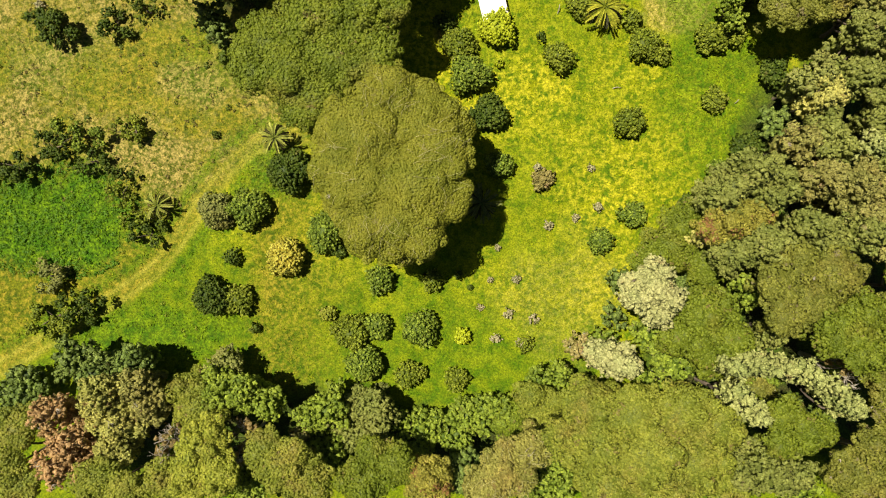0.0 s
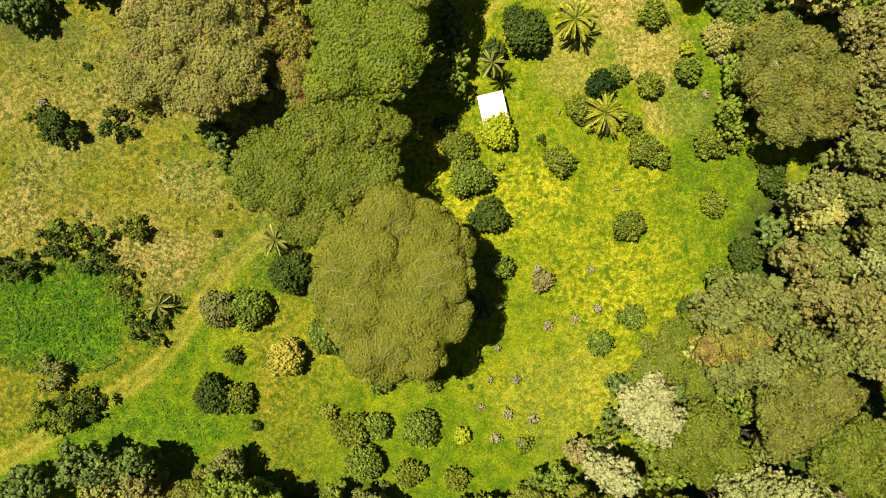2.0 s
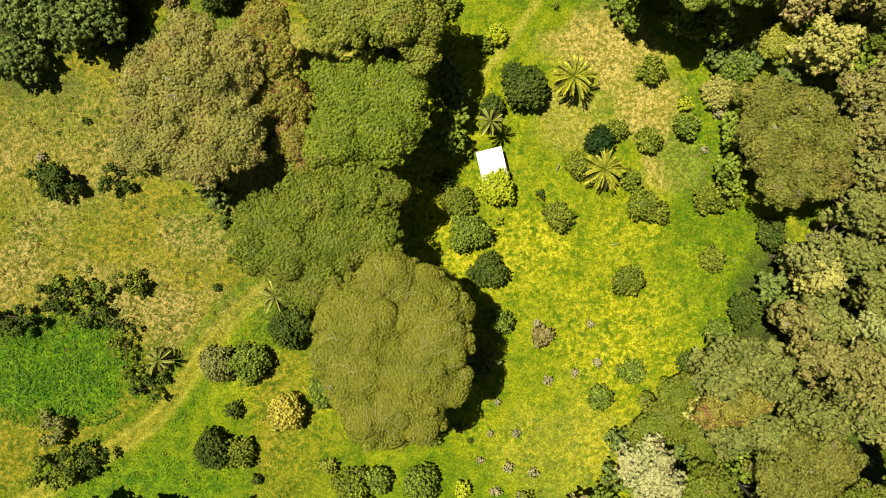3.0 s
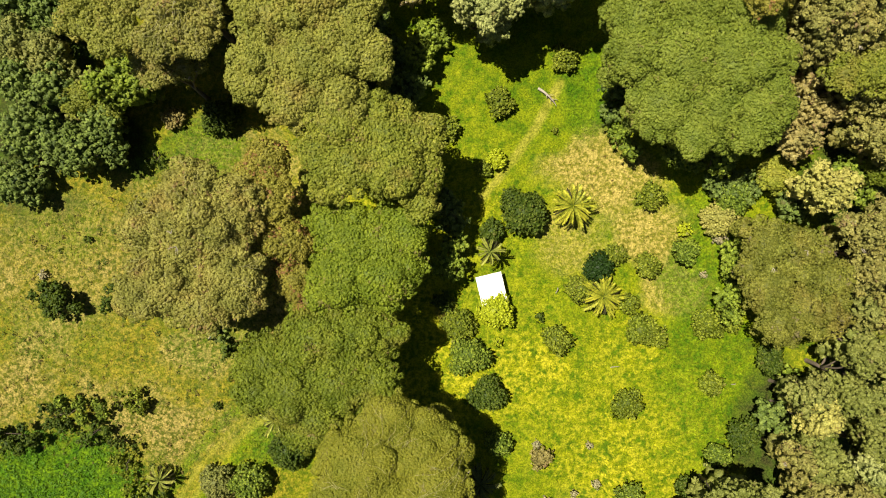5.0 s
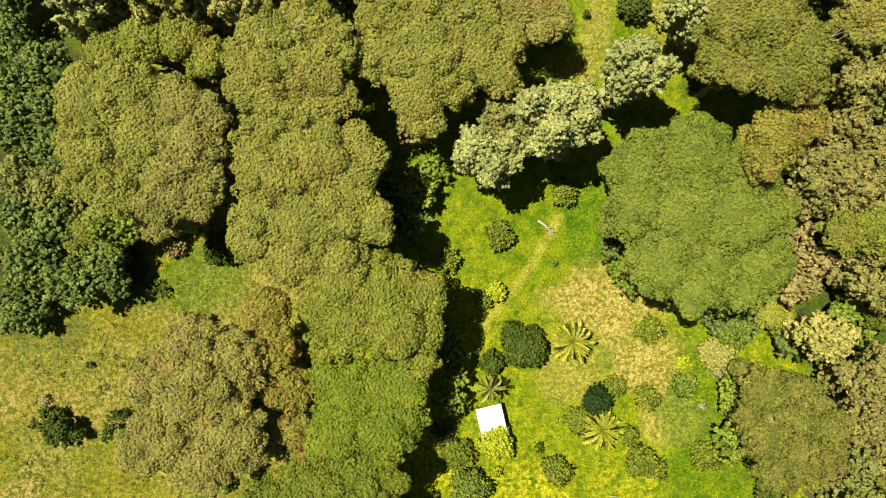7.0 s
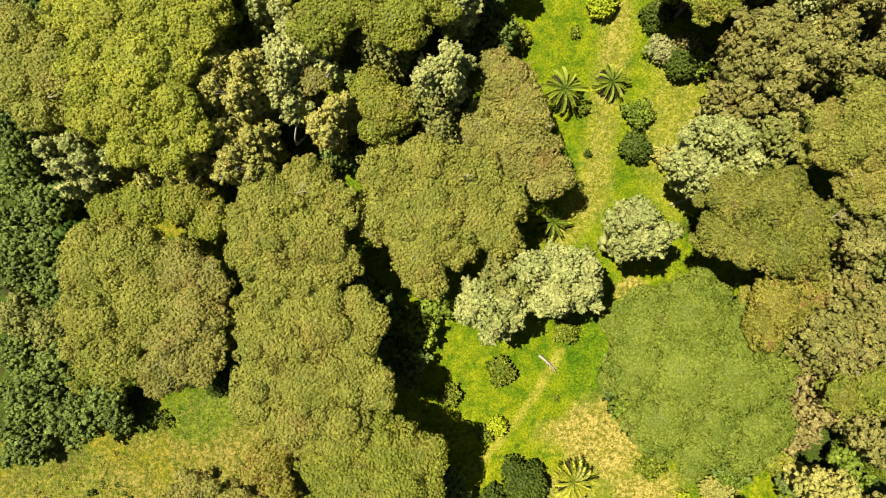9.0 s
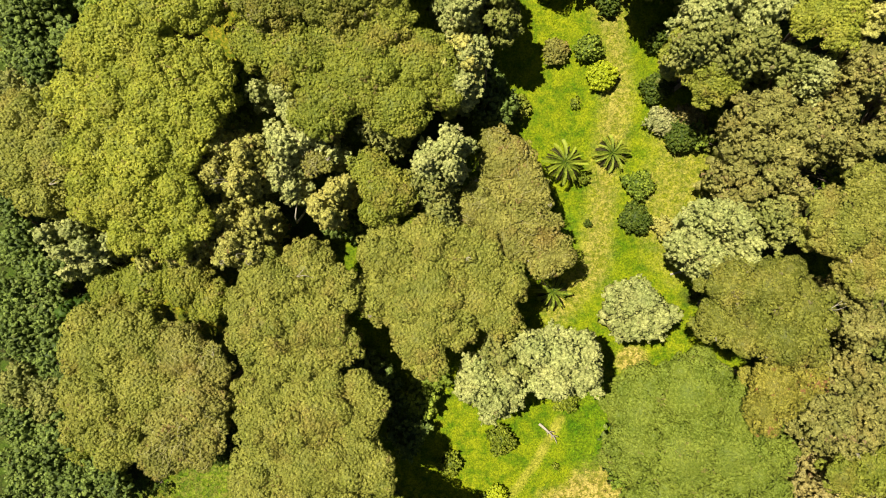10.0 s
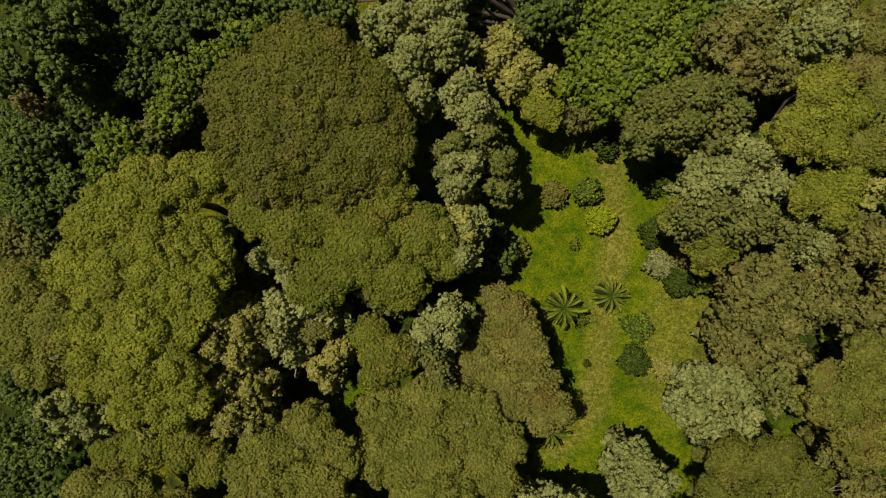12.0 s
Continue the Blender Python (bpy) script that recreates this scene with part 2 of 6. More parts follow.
def zones(x, y):
    """How far the grass is dry, lush, worn by the track, vivid and ripe, each 0 to 1."""
    wob = (cloud(x, y, 7.0, 31) - 0.5) * 8
    dry = np.clip(0.62 + 2.8 * (cloud(x, y, 6.0, 83) - 0.5), 0.12, 0.98) * blot(x, y, -46, 24, 25, 17)
    dry = np.maximum(dry, 0.22 * blot(x, y, 18, -7, 9, 8))
    dry = np.maximum(dry, blot(x, y, -52, 38, 16, 9) * 0.62)
    dry = np.maximum(dry, blot(x, y, -30, 48, 16, 8) * 0.7)
    dry = np.maximum(dry, blot(x, y, 22.5, 49, 7, 5.5))
    dry = np.maximum(dry, blot(x, y, 29, 40, 5.5, 4.5) * 0.95)
    dry = np.maximum(dry, blot(x, y, 32, 33.5, 4.5, 3.5) * 0.8)
    dry = np.maximum(dry, blot(x, y, 18, 40, 5, 5) * 0.55)
    dry = np.maximum(dry, 0.60 * (1 - smooth(near_line(x, y, GRASS_WALK) + wob * 0.16, 0.3, 3.4)))
    dry = np.maximum(dry, blot(x, y, 25.6, 69.8, 2.0, 1.6))
    dry = np.maximum(dry, blot(x, y, 0.5, 29.9, 1.5, 1.5) * 0.8)
    dry = np.maximum(dry, blot(x, y, 33, 91, 6, 9) * 0.45)
    lush = blot(x, y, -56, 4, 13.5, 8)
    lush = np.maximum(lush, 0.75 * blot(x, y, -46, -12, 16, 4.5))
    lush = np.maximum(lush, 0.22 * blot(x, y, -6, -17, 30, 8))
    lush = np.maximum(lush, 0.7 * blot(x, y, -24, 11, 6, 4))
    lush = np.maximum(lush, 0.3 * blot(x, y, -33, 27, 6, 6))
    lush = np.maximum(lush, 0.2 * blot(x, y, -57, 27, 8, 5))
    lush = np.maximum(lush, 0.25 * blot(x, y, -55, 42, 8, 5))
    lush = np.maximum(lush, 0.5 * blot(x, y, 38, 22, 7, 13))
    lush = np.maximum(lush, 0.65 * blot(x, y, 36, 36, 5, 9))
    lush = np.maximum(lush, 0.6 * blot(x, y, 20, 60, 5, 5))
    lush = np.maximum(lush, 0.7 * blot(x, y, 15, 87, 3, 4))
    lush = np.maximum(lush, 0.6 * blot(x, y, -36, 52, 9, 5))
    d = near_line(x, y, TRACK) + (cloud(x, y, 3.0, 57) - 0.5) * 0.5
    lush = np.maximum(lush, 0.55 * smooth(d, 1.5, 2.1) * (1 - smooth(d, 2.6, 4.2)))
    track = (1 - smooth(d, 1.2, 1.7)) * (0.12 + 0.48 * (1 - smooth(np.abs(d - 0.9), 0.15, 0.5)))
    d = near_line(x, y, NORTH_TRACK) + (cloud(x, y, 2.0, 58) - 0.5) * 0.4
    track = np.maximum(track, 0.75 * (1 - smooth(d, 0.35, 0.8)))
    vivid = smooth(x + wob, -30, -8) * (1 - smooth(y, 124, 132))
    below = y - np.interp(x, [p[0] for p in TRACK], [p[1] for p in TRACK])
    vivid = np.maximum(vivid, (1 - smooth(below + wob * 0.4, -3.5, 0.5)) * (1 - smooth(x, -30, -24)))
    ripe = (0.25 + 0.75 * (1 - smooth(y + wob * 0.6, 40, 60))) * (0.15 + 0.85 * smooth(y + 0.25 * x + wob * 0.8, -14, 2)) * np.clip(0.35 + 1.5 * (cloud(x, y, 12.0, 37, 2) - 0.32), 0, 1) * (1 - 0.65 * blot(x, y, 10, 34, 10, 9))
    return dry, lush, track, vivid, ripe


def tussocks(x, y):
    lumps = cloud(x, y, 1.3, 11, 3) - 0.5
    broad = cloud(x, y, 6.0, 23, 2) - 0.5
    return 0.30 * lumps + 0.55 * broad


def ground_height(x, y):
    return slope(x, y) + tussocks(x, y)


def base_z(x, y):
    return float(ground_height(np.array([x]), np.array([y]))[0])


def grass_material(name, blades):
    m, nodes, links, bsdf = material(name)
    pos = position(nodes)
    dry, lush, track, vivid, ripeness = (attribute(nodes, k) for k in ("dry", "lush", "track", "vivid", "ripe"))
    fine = noise_node(nodes, links, 4.0, 5.0, 0.7, pos)
    patch = noise_node(nodes, links, 0.55, 4.0, 0.6, pos)
    broad = noise_node(nodes, links, 0.13, 3.0, 0.5, pos)
    flecks = noise_node(nodes, links, 1.5, 3.0, 0.5, pos)
    speckle = noise_node(nodes, links, 1.7, 4.0, 0.62, pos)
    spots = ramp(nodes, links, patch, 0.37, 0.63)
    tips = ramp(nodes, links, flecks, 0.44, 0.62)
    wide = ramp(nodes, links, broad, 0.34, 0.50)
    field = mix(nodes, links, spots, (0.058, 0.086, 0.003), (0.138, 0.148, 0.006))
    field = mix(nodes, links, tips, field, (0.230, 0.195, 0.018))
    plain = mix(nodes, links, spots, (0.064, 0.122, 0.001), (0.160, 0.198, 0.003))
    ripe = mix(nodes, links, spots, (0.070, 0.122, 0.001), (0.205, 0.218, 0.002))
    ripe = mix(nodes, links, tips, ripe, (0.370, 0.345, 0.016))
    meadow = mix(nodes, links, ripeness, plain, mix(nodes, links, wide, mix(nodes, links, 0.5, plain, ripe), ripe))
    colour = mix(nodes, links, vivid, field, meadow)
    tuft = ramp(nodes, links, speckle, 0.42, 0.58)
    straw = mix(nodes, links, tuft, (0.155, 0.150, 0.018), (0.375, 0.300, 0.088))
    straw = mix(nodes, links, vivid, mix(nodes, links, tuft, (0.070, 0.086, 0.008), (0.310, 0.245, 0.078)), straw)
    straw = mix(nodes, links, ramp(nodes, links, noise_node(nodes, links, 1.9, 3.0, 0.6, pos), 0.61, 0.72), straw, (0.085, 0.058, 0.016))
    colour = mix(nodes, links, dry, colour, straw)
    green = mix(nodes, links, spots, (0.046, 0.122, 0.002), (0.122, 0.210, 0.004))
    green = mix(nodes, links, ramp(nodes, links, noise_node(nodes, links, 2.6, 2.0, 0.5, pos), 0.42, 0.58), mix(nodes, links, 1.0, green, (0.45, 0.50, 0.5), "MULTIPLY"), green)
    colour = mix(nodes, links, lush, colour, green)
    colour = mix(nodes, links, track, colour, mix(nodes, links, spots, (0.200, 0.205, 0.016), (0.310, 0.285, 0.048)))
    if not blades:
        # wood floor colour kept very dark to stand for shade under the trees
        shaded_soil = mix(nodes, links, ramp(nodes, links, fine, 0.35, 0.65), (0.022, 0.024, 0.007), (0.050, 0.052, 0.014))
        shaded_soil = mix(nodes, links, spots, shaded_soil, (0.050, 0.085, 0.008))
        colour = mix(nodes, links, attribute(nodes, "litter_shade"), colour, shaded_soil)
    grains = ramp(nodes, links, fine, 0.38, 0.62)
    coarse = mix(nodes, links, grains, (0.50, 0.56, 0.40), (1.40, 1.34, 1.22))
    even = mix(nodes, links, grains, (0.52, 0.57, 0.42), (1.36, 1.32, 1.22))
    shade = mix(nodes, links, ripeness, even, coarse)
    colour = mix(nodes, links, 1.0, colour, shade, "MULTIPLY")
    if blades:
        colour = mix(nodes, links, 1.0, colour, mix(nodes, links, attribute(nodes, "tone"), (0.95, 1.0, 0.9), (1.5, 1.45, 1.4)), "MULTIPLY")
    links.new(colour, bsdf.inputs["Base Color"])
    bsdf.inputs["Roughness"].default_value = 0.75
    bsdf.inputs["Specular IOR Level"].default_value = 0.1
    if not blades:
        bump = nodes.new("ShaderNodeBump")
        bump.inputs["Strength"].default_value, bump.inputs["Distance"].default_value = 1.0, 0.16
        links.new(noise_node(nodes, links, 3.2, 6.0, 0.7, pos), bump.inputs["Height"])
        links.new(bump.outputs[0], bsdf.inputs["Normal"])
    return m


def mesh_from(name, verts, faces, mat, attributes=()):
    """A mesh from arrays; faces all of one size; attributes: one value for each vertex."""
    me = bpy.data.meshes.new(name)
    verts, faces = np.asarray(verts, np.float32), np.asarray(faces, np.int32)
    size = faces.shape[1]
    me.vertices.add(len(verts))
    me.vertices.foreach_set("co", verts.ravel())
    me.loops.add(faces.size)
    me.loops.foreach_set("vertex_index", faces.ravel())
    me.polygons.add(len(faces))
    me.polygons.foreach_set("loop_start", np.arange(0, faces.size, size, dtype=np.int32))
    me.update(calc_edges=True)
    for key, values in attributes:
        values = np.asarray(values, np.float32)
        if values.ndim == 2:
            me.attributes.new(key, "FLOAT_VECTOR", "POINT").data.foreach_set("vector", values.ravel())
        else:
            me.attributes.new(key, "FLOAT", "POINT").data.foreach_set("value", values)
    me.materials.append(mat)
    return me


# ---------------------------------------------------------------- plants
def unit(v):
    return v / np.maximum(np.linalg.norm(v, axis=1, keepdims=True), 1e-9)


def frames_of(normals, rng):
    """Two directions across each normal, turned at random."""
    first = unit(np.cross(normals, unit(rng.normal(size=normals.shape))))
    return first, np.cross(normals, first)


def scatter(rng, lobes, spacing, under=-0.15, thick=1.0, inside=0.9):
    """Points spread evenly over the outside of the lobes, with the way outwards and the lobe's radius."""
    lobes = np.asarray(lobes, float)
    points, outs, radii = [], [], []
    for k, (x, y, z, r, h) in enumerate(lobes):
        n = max(5, int(thick * 2 * math.pi * r * (0.55 * r + 0.45 * h) * (1 - under) / (spacing * spacing)))
        dz = under + (1 - under) * (np.arange(n) + 0.5) / n
        turn = np.arange(n) * 2.399963 + rng.uniform(0, 6.3)
        flat = np.sqrt(1 - dz * dz)
        d = np.stack((flat * np.cos(turn), flat * np.sin(turn), dz), 1)
        d = unit(d + rng.normal(size=d.shape) * 0.9 / math.sqrt(n))
        p = np.array((x, y, z)) + d * np.array((r, r, h))
        keep = np.ones(len(p), bool)
        near = np.hypot(lobes[:, 0] - x, lobes[:, 1] - y) < lobes[:, 3] + r
        near[k] = False
        for ox, oy, oz, q, g in lobes[near]:
            keep &= (((p - (ox, oy, oz)) / (q, q, g)) ** 2).sum(1) > inside * inside
        points.append(p[keep]), outs.append(unit(d / np.array((r, r, h)))[keep]), radii.append(np.full(keep.sum(), r))
    return np.concatenate(points), np.concatenate(outs), np.concatenate(radii)


def rosettes(rng, pos, out, size, petals=4, cup=0.55, full=0.75):
    """Tufts of separate leaves that spread from one point and droop, with rounded light on them."""
    first, second = frames_of(out, rng)
    n = len(pos)
    angle = (np.arange(petals) + rng.uniform(-0.3, 0.3, (n, petals))) * 2 * math.pi / petals
    half = math.pi / petals * rng.uniform(full - 0.2, full + 0.15, (n, petals))
    corners, swells = [], []
    heart = pos + out * (size * 0.25)[:, None]
    long = size[:, None] * rng.uniform(0.65, 1.4, (n, petals))
    drop = size[:, None] * cup * rng.uniform(0.3, 1.5, (n, petals))
    for turn in (-1, 1):
        a = angle + turn * half
        ring = np.cos(a)[..., None] * first[:, None] + np.sin(a)[..., None] * second[:, None]
        far = long * rng.uniform(0.75, 1.1, (n, petals))
        corners.append(pos[:, None] + ring * far[..., None] - out[:, None] * drop[..., None])
        swells.append(unit((out[:, None] * 0.66 + ring * 0.75).reshape(-1, 3)).reshape(n, petals, 3))
    centre = np.repeat(heart[:, None], petals, 1)
    verts = np.stack((centre, *corners), 2).reshape(-1, 3)
    bulge = np.stack((np.repeat(out[:, None], petals, 1), *swells), 2).reshape(-1, 3)
    return verts, np.arange(len(verts)).reshape(-1, 3), bulge, 3 * petals


def cones(rng, pos, out, size, sides=6):
    """Small rounded leaf clumps: closed, uneven, sloping away on all sides."""
    first, second = frames_of(out, rng)
    n = len(pos)
    angle = (np.arange(sides) + rng.uniform(-0.3, 0.3, (n, sides))) * 2 * math.pi / sides
    ring = np.cos(angle)[..., None] * first[:, None] + np.sin(angle)[..., None] * second[:, None]
    far = size[:, None] * rng.uniform(0.65, 1.3, (n, sides))
    drop = size[:, None] * rng.uniform(0.35, 1.2, (n, sides))
    rim = pos[:, None] + ring * far[..., None] - out[:, None] * drop[..., None]
    verts = np.concatenate(((pos + out * (size * 0.3)[:, None])[:, None], rim), 1).reshape(-1, 3)
    swell = np.concatenate((out[:, None], unit((out[:, None] * 0.5 + ring * 0.9).reshape(-1, 3)).reshape(n, sides, 3)), 1).reshape(-1, 3)
    fan = np.array([(0, 1 + k, 1 + (k + 1) % sides) for k in range(sides)])
    faces = (np.arange(n)[:, None, None] * (sides + 1) + fan[None]).reshape(-1, 3)
    return verts, faces, swell, sides + 1


def shade_shells(rng, lobes, inset):
    """Closed fill inside every bough, behind its outer leaves; takes a dark tone that paints the shade in the gaps."""
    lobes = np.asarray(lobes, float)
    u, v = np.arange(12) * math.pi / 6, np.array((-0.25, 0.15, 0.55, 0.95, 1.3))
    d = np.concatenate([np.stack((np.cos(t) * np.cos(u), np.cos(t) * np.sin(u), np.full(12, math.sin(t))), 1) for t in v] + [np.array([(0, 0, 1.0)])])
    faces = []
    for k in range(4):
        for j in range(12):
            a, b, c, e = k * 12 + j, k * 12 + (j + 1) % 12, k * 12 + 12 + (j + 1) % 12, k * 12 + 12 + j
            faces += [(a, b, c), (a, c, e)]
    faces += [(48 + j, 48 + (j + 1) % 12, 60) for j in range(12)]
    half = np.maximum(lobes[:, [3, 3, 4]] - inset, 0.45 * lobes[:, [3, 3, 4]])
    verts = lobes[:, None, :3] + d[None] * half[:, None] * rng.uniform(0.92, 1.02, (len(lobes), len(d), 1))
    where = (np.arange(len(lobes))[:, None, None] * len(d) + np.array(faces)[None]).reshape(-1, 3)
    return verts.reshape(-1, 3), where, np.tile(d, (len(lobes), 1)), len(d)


def gathered(pieces):
    """Joins pieces of (corners, faces, swell, corners a piece, tone of each piece, age of each piece)."""
    verts, faces, tones, ages, swells, at = [], [], [], [], [], 0
    for (v, f, swell, each), tone, age in pieces:
        verts.append(v), faces.append(f + at), swells.append(swell)
        tones.append(np.repeat(tone, each)), ages.append(np.repeat(age, each))
        at += len(v)
    return np.concatenate(verts), np.concatenate(faces), np.concatenate(tones), np.concatenate(ages), np.concatenate(swells)


def drift(p, size, seed):
    """Slow change of tone from bough to bough, 0 to 1."""
    return np.clip(0.5 + 1.7 * (cloud(p[:, 0] + 0.6 * p[:, 2], p[:, 1] - 0.4 * p[:, 2], size, seed, 2) - 0.5), 0, 1)


def canopy(rng, lobes, tuft, under=-0.12, thick=1.0, loose=0.5):
    """A closed broad crown: even tufts of small leaves over its plates."""
    p, o, r = scatter(rng, lobes, tuft * 1.42, under, thick)
    size = np.minimum(tuft, 0.4 * r) * rng.uniform(0.7, 1.3, len(p))
    o = unit(o + loose * unit(rng.normal(size=o.shape)) + np.array((0, 0, 0.15)))
    p = p + o * (size * rng.uniform(-0.55, 0.45, len(p)))[:, None]
    seed = int(rng.integers(1000))
    tone = np.clip(0.22 + 0.35 * (drift(p, 1.6, seed) - 0.5) + 0.62 * rng.uniform(0, 1, len(p)), 0, 1)
    age = np.clip(0.5 * drift(p, 1.1, seed + 7) + 0.5 * rng.uniform(0, 1, len(p)), 0, 1)
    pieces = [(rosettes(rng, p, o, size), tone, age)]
    # fill behind the tufts, its low tone standing in for shade between them
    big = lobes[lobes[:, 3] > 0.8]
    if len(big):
        pieces.append((shade_shells(rng, big, 0.26), np.full(len(big), 0.12), np.full(len(big), 1.0)))
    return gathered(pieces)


def clumped(rng, lobes, clump, leaf, leaves, under=-0.2, thick=1.0, loose=0.35, depth=0.8, core=0.5, narrow=0.75, droop=0.5, inner=0.60):
    """A crown of separate rounded clumps with gaps between them, tufts of leaves on every clump."""
    lobes = np.asarray(lobes, float)
    p, o, r = scatter(rng, lobes, clump * 1.62, under, thick, 0.85)
    size = np.minimum(clump, 0.45 * r) * rng.uniform(0.62, 1.28, len(p))
    o = unit(o + loose * unit(rng.normal(size=o.shape)))
    p = p + o * (size * rng.uniform(-1.0, 0.7, len(p)) * depth)[:, None]
    seed = int(rng.integers(1000))
    group = np.clip(0.45 * drift(p, 1.8, seed) + 0.55 * rng.uniform(0, 1, len(p)), 0, 1)
    age = np.clip(0.5 * drift(p, 1.4, seed + 5) + 0.5 * rng.uniform(0, 1, len(p)), 0, 1)
    up = unit(o + np.array((0, 0, 0.30)))
    # clumps get a deeper tone than their leaves, shade painted into the colour
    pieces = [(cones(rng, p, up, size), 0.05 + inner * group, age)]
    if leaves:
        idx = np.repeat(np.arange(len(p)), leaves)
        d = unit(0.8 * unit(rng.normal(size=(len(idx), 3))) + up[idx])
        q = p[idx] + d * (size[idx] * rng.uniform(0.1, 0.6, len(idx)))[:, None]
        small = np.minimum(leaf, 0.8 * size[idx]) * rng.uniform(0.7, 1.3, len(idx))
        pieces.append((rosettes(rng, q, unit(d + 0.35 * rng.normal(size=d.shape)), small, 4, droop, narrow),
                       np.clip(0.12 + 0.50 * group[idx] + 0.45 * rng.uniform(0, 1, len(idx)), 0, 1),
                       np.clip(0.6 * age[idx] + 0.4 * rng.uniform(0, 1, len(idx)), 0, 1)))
    # darkest tone on the fill: shade between clumps put into the colour
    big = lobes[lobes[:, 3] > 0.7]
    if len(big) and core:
        pieces.append((shade_shells(rng, big, core), np.full(len(big), 0.05), np.full(len(big), 1.0)))
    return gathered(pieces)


def merged(a, b):
    return (np.concatenate((a[0], b[0])), np.concatenate((a[1], b[1] + len(a[0]))), *(np.concatenate((p, q)) for p, q in zip(a[2:], b[2:])))


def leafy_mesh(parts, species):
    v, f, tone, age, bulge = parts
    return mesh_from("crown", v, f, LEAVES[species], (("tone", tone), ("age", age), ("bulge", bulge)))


def tube(points, radii, sides=5):
    """A tapered limb along points, as corners and four-sided faces."""
    points = np.asarray(points, float)
    way = np.gradient(points, axis=0)
    way = unit(way)
    first = unit(np.cross(way, (0.31, 0.87, 0.12)))
    second = np.cross(way, first)
    angle = np.arange(sides) * 2 * math.pi / sides
    ring = np.cos(angle)[None, :, None] * first[:, None] + np.sin(angle)[None, :, None] * second[:, None]
    verts = (points[:, None] + ring * np.asarray(radii)[:, None, None]).reshape(-1, 3)
    faces = []
    for k in range(len(points) - 1):
        for j in range(sides):
            n = (j + 1) % sides
            faces.append((k * sides + j, k * sides + n, (k + 1) * sides + n, (k + 1) * sides + j))
    faces.append(tuple((len(points) - 1) * sides + j for j in (0, 1, sides // 2, sides - 1)))
    return verts, np.array(faces)


def joined(pieces):
    verts, faces, at = [], [], 0
    for v, f in pieces:
        verts.append(v), faces.append(f + at)
        at += len(v)
    return np.concatenate(verts), np.concatenate(faces)


def limb(rng, a, b, thick, thin, bend=0.12, steps=5):
    a, b = np.array(a, float), np.array(b, float)
    t = np.linspace(0, 1, steps)[:, None]
    p = a + (b - a) * t
    size = np.linalg.norm(b - a)
    sway = rng.normal(size=3) * size * bend
    p = p + sway * np.sin(t * math.pi) + np.array((0, 0, 0.10 * size)) * np.sin(t * math.pi)
    return tube(p, np.linspace(thick, thin, steps), 5 if thick > 0.12 else 4)


def add_part(name, me, parent, label=""):
    ob = new(name, me)
    ob.parent = parent
    return tagged(ob, label)


SEED = [100]
CROWNS = []


def next_rng():
    SEED[0] += 1
    return np.random.default_rng(SEED[0])


def scrub_limbs(rng, lobes, base_radius, twigs=2, out=0.62):
    """Stem, boughs up into every lobe and branches in it."""
    cx = np.average(lobes[:, 0], weights=lobes[:, 3] ** 2)
    cy = np.average(lobes[:, 1], weights=lobes[:, 3] ** 2)
    fork = (cx * 0.6, cy * 0.6, 0.38 * float(lobes[:, 2].min()))
    pieces = [tube([(0, 0, -0.4), (0, 0, 0.25), (fork[0] * 0.4, fork[1] * 0.4, fork[2] * 0.6), fork], [base_radius * 1.5, base_radius * 1.05, base_radius * 0.9, base_radius * 0.8], 9)]
    tips = []
    for x, y, z, r, h in lobes:
        hub = (x, y, z - 0.1 * h)
        pieces.append(limb(rng, fork, hub, base_radius * 0.6, base_radius * 0.22))
        for _ in range(twigs):
            d = unit(rng.normal(size=(1, 3)))[0]
            d[2] = abs(d[2])
            tip = np.array((x, y, z)) + d * (r, r, h) * out
            pieces.append(limb(rng, hub, tip, base_radius * 0.22, base_radius * 0.05, 0.15, 4))
            tips.append((hub, tip))
    return pieces, tips


# broad crowns: size of their leafy plates, unevenness, depth of the clefts
PLATES = {"olive": (1.0, 0.45, 0.55), "moss": (0.95, 0.4, 0.5), "fern": (0.9, 0.4, 0.5), "drab": (0.85, 0.4, 0.45), "brown": (0.9, 0.4, 0.45), "lime": (0.85, 0.5, 0.65),
          "mist": (1.1, 0.2, 0.3), "haze": (0.9, 0.3, 0.4), "bright": (1.0, 0.12, 0.2), "ochre": (0.7, 0.4, 0.5)}
# dead branches that show in the crown
DEADWOOD = {"mist": 6, "bare": 20, "rust": 9, "brown": 6, "olive": 2, "straw": 5, "drab": 4, "gilt": 4, "feather": 2}
# crowns with gaps and leaf sprays that stand out unevenly
RAGGED = {"dark", "leafy", "grey", "straw", "rust", "holly", "hedge"}


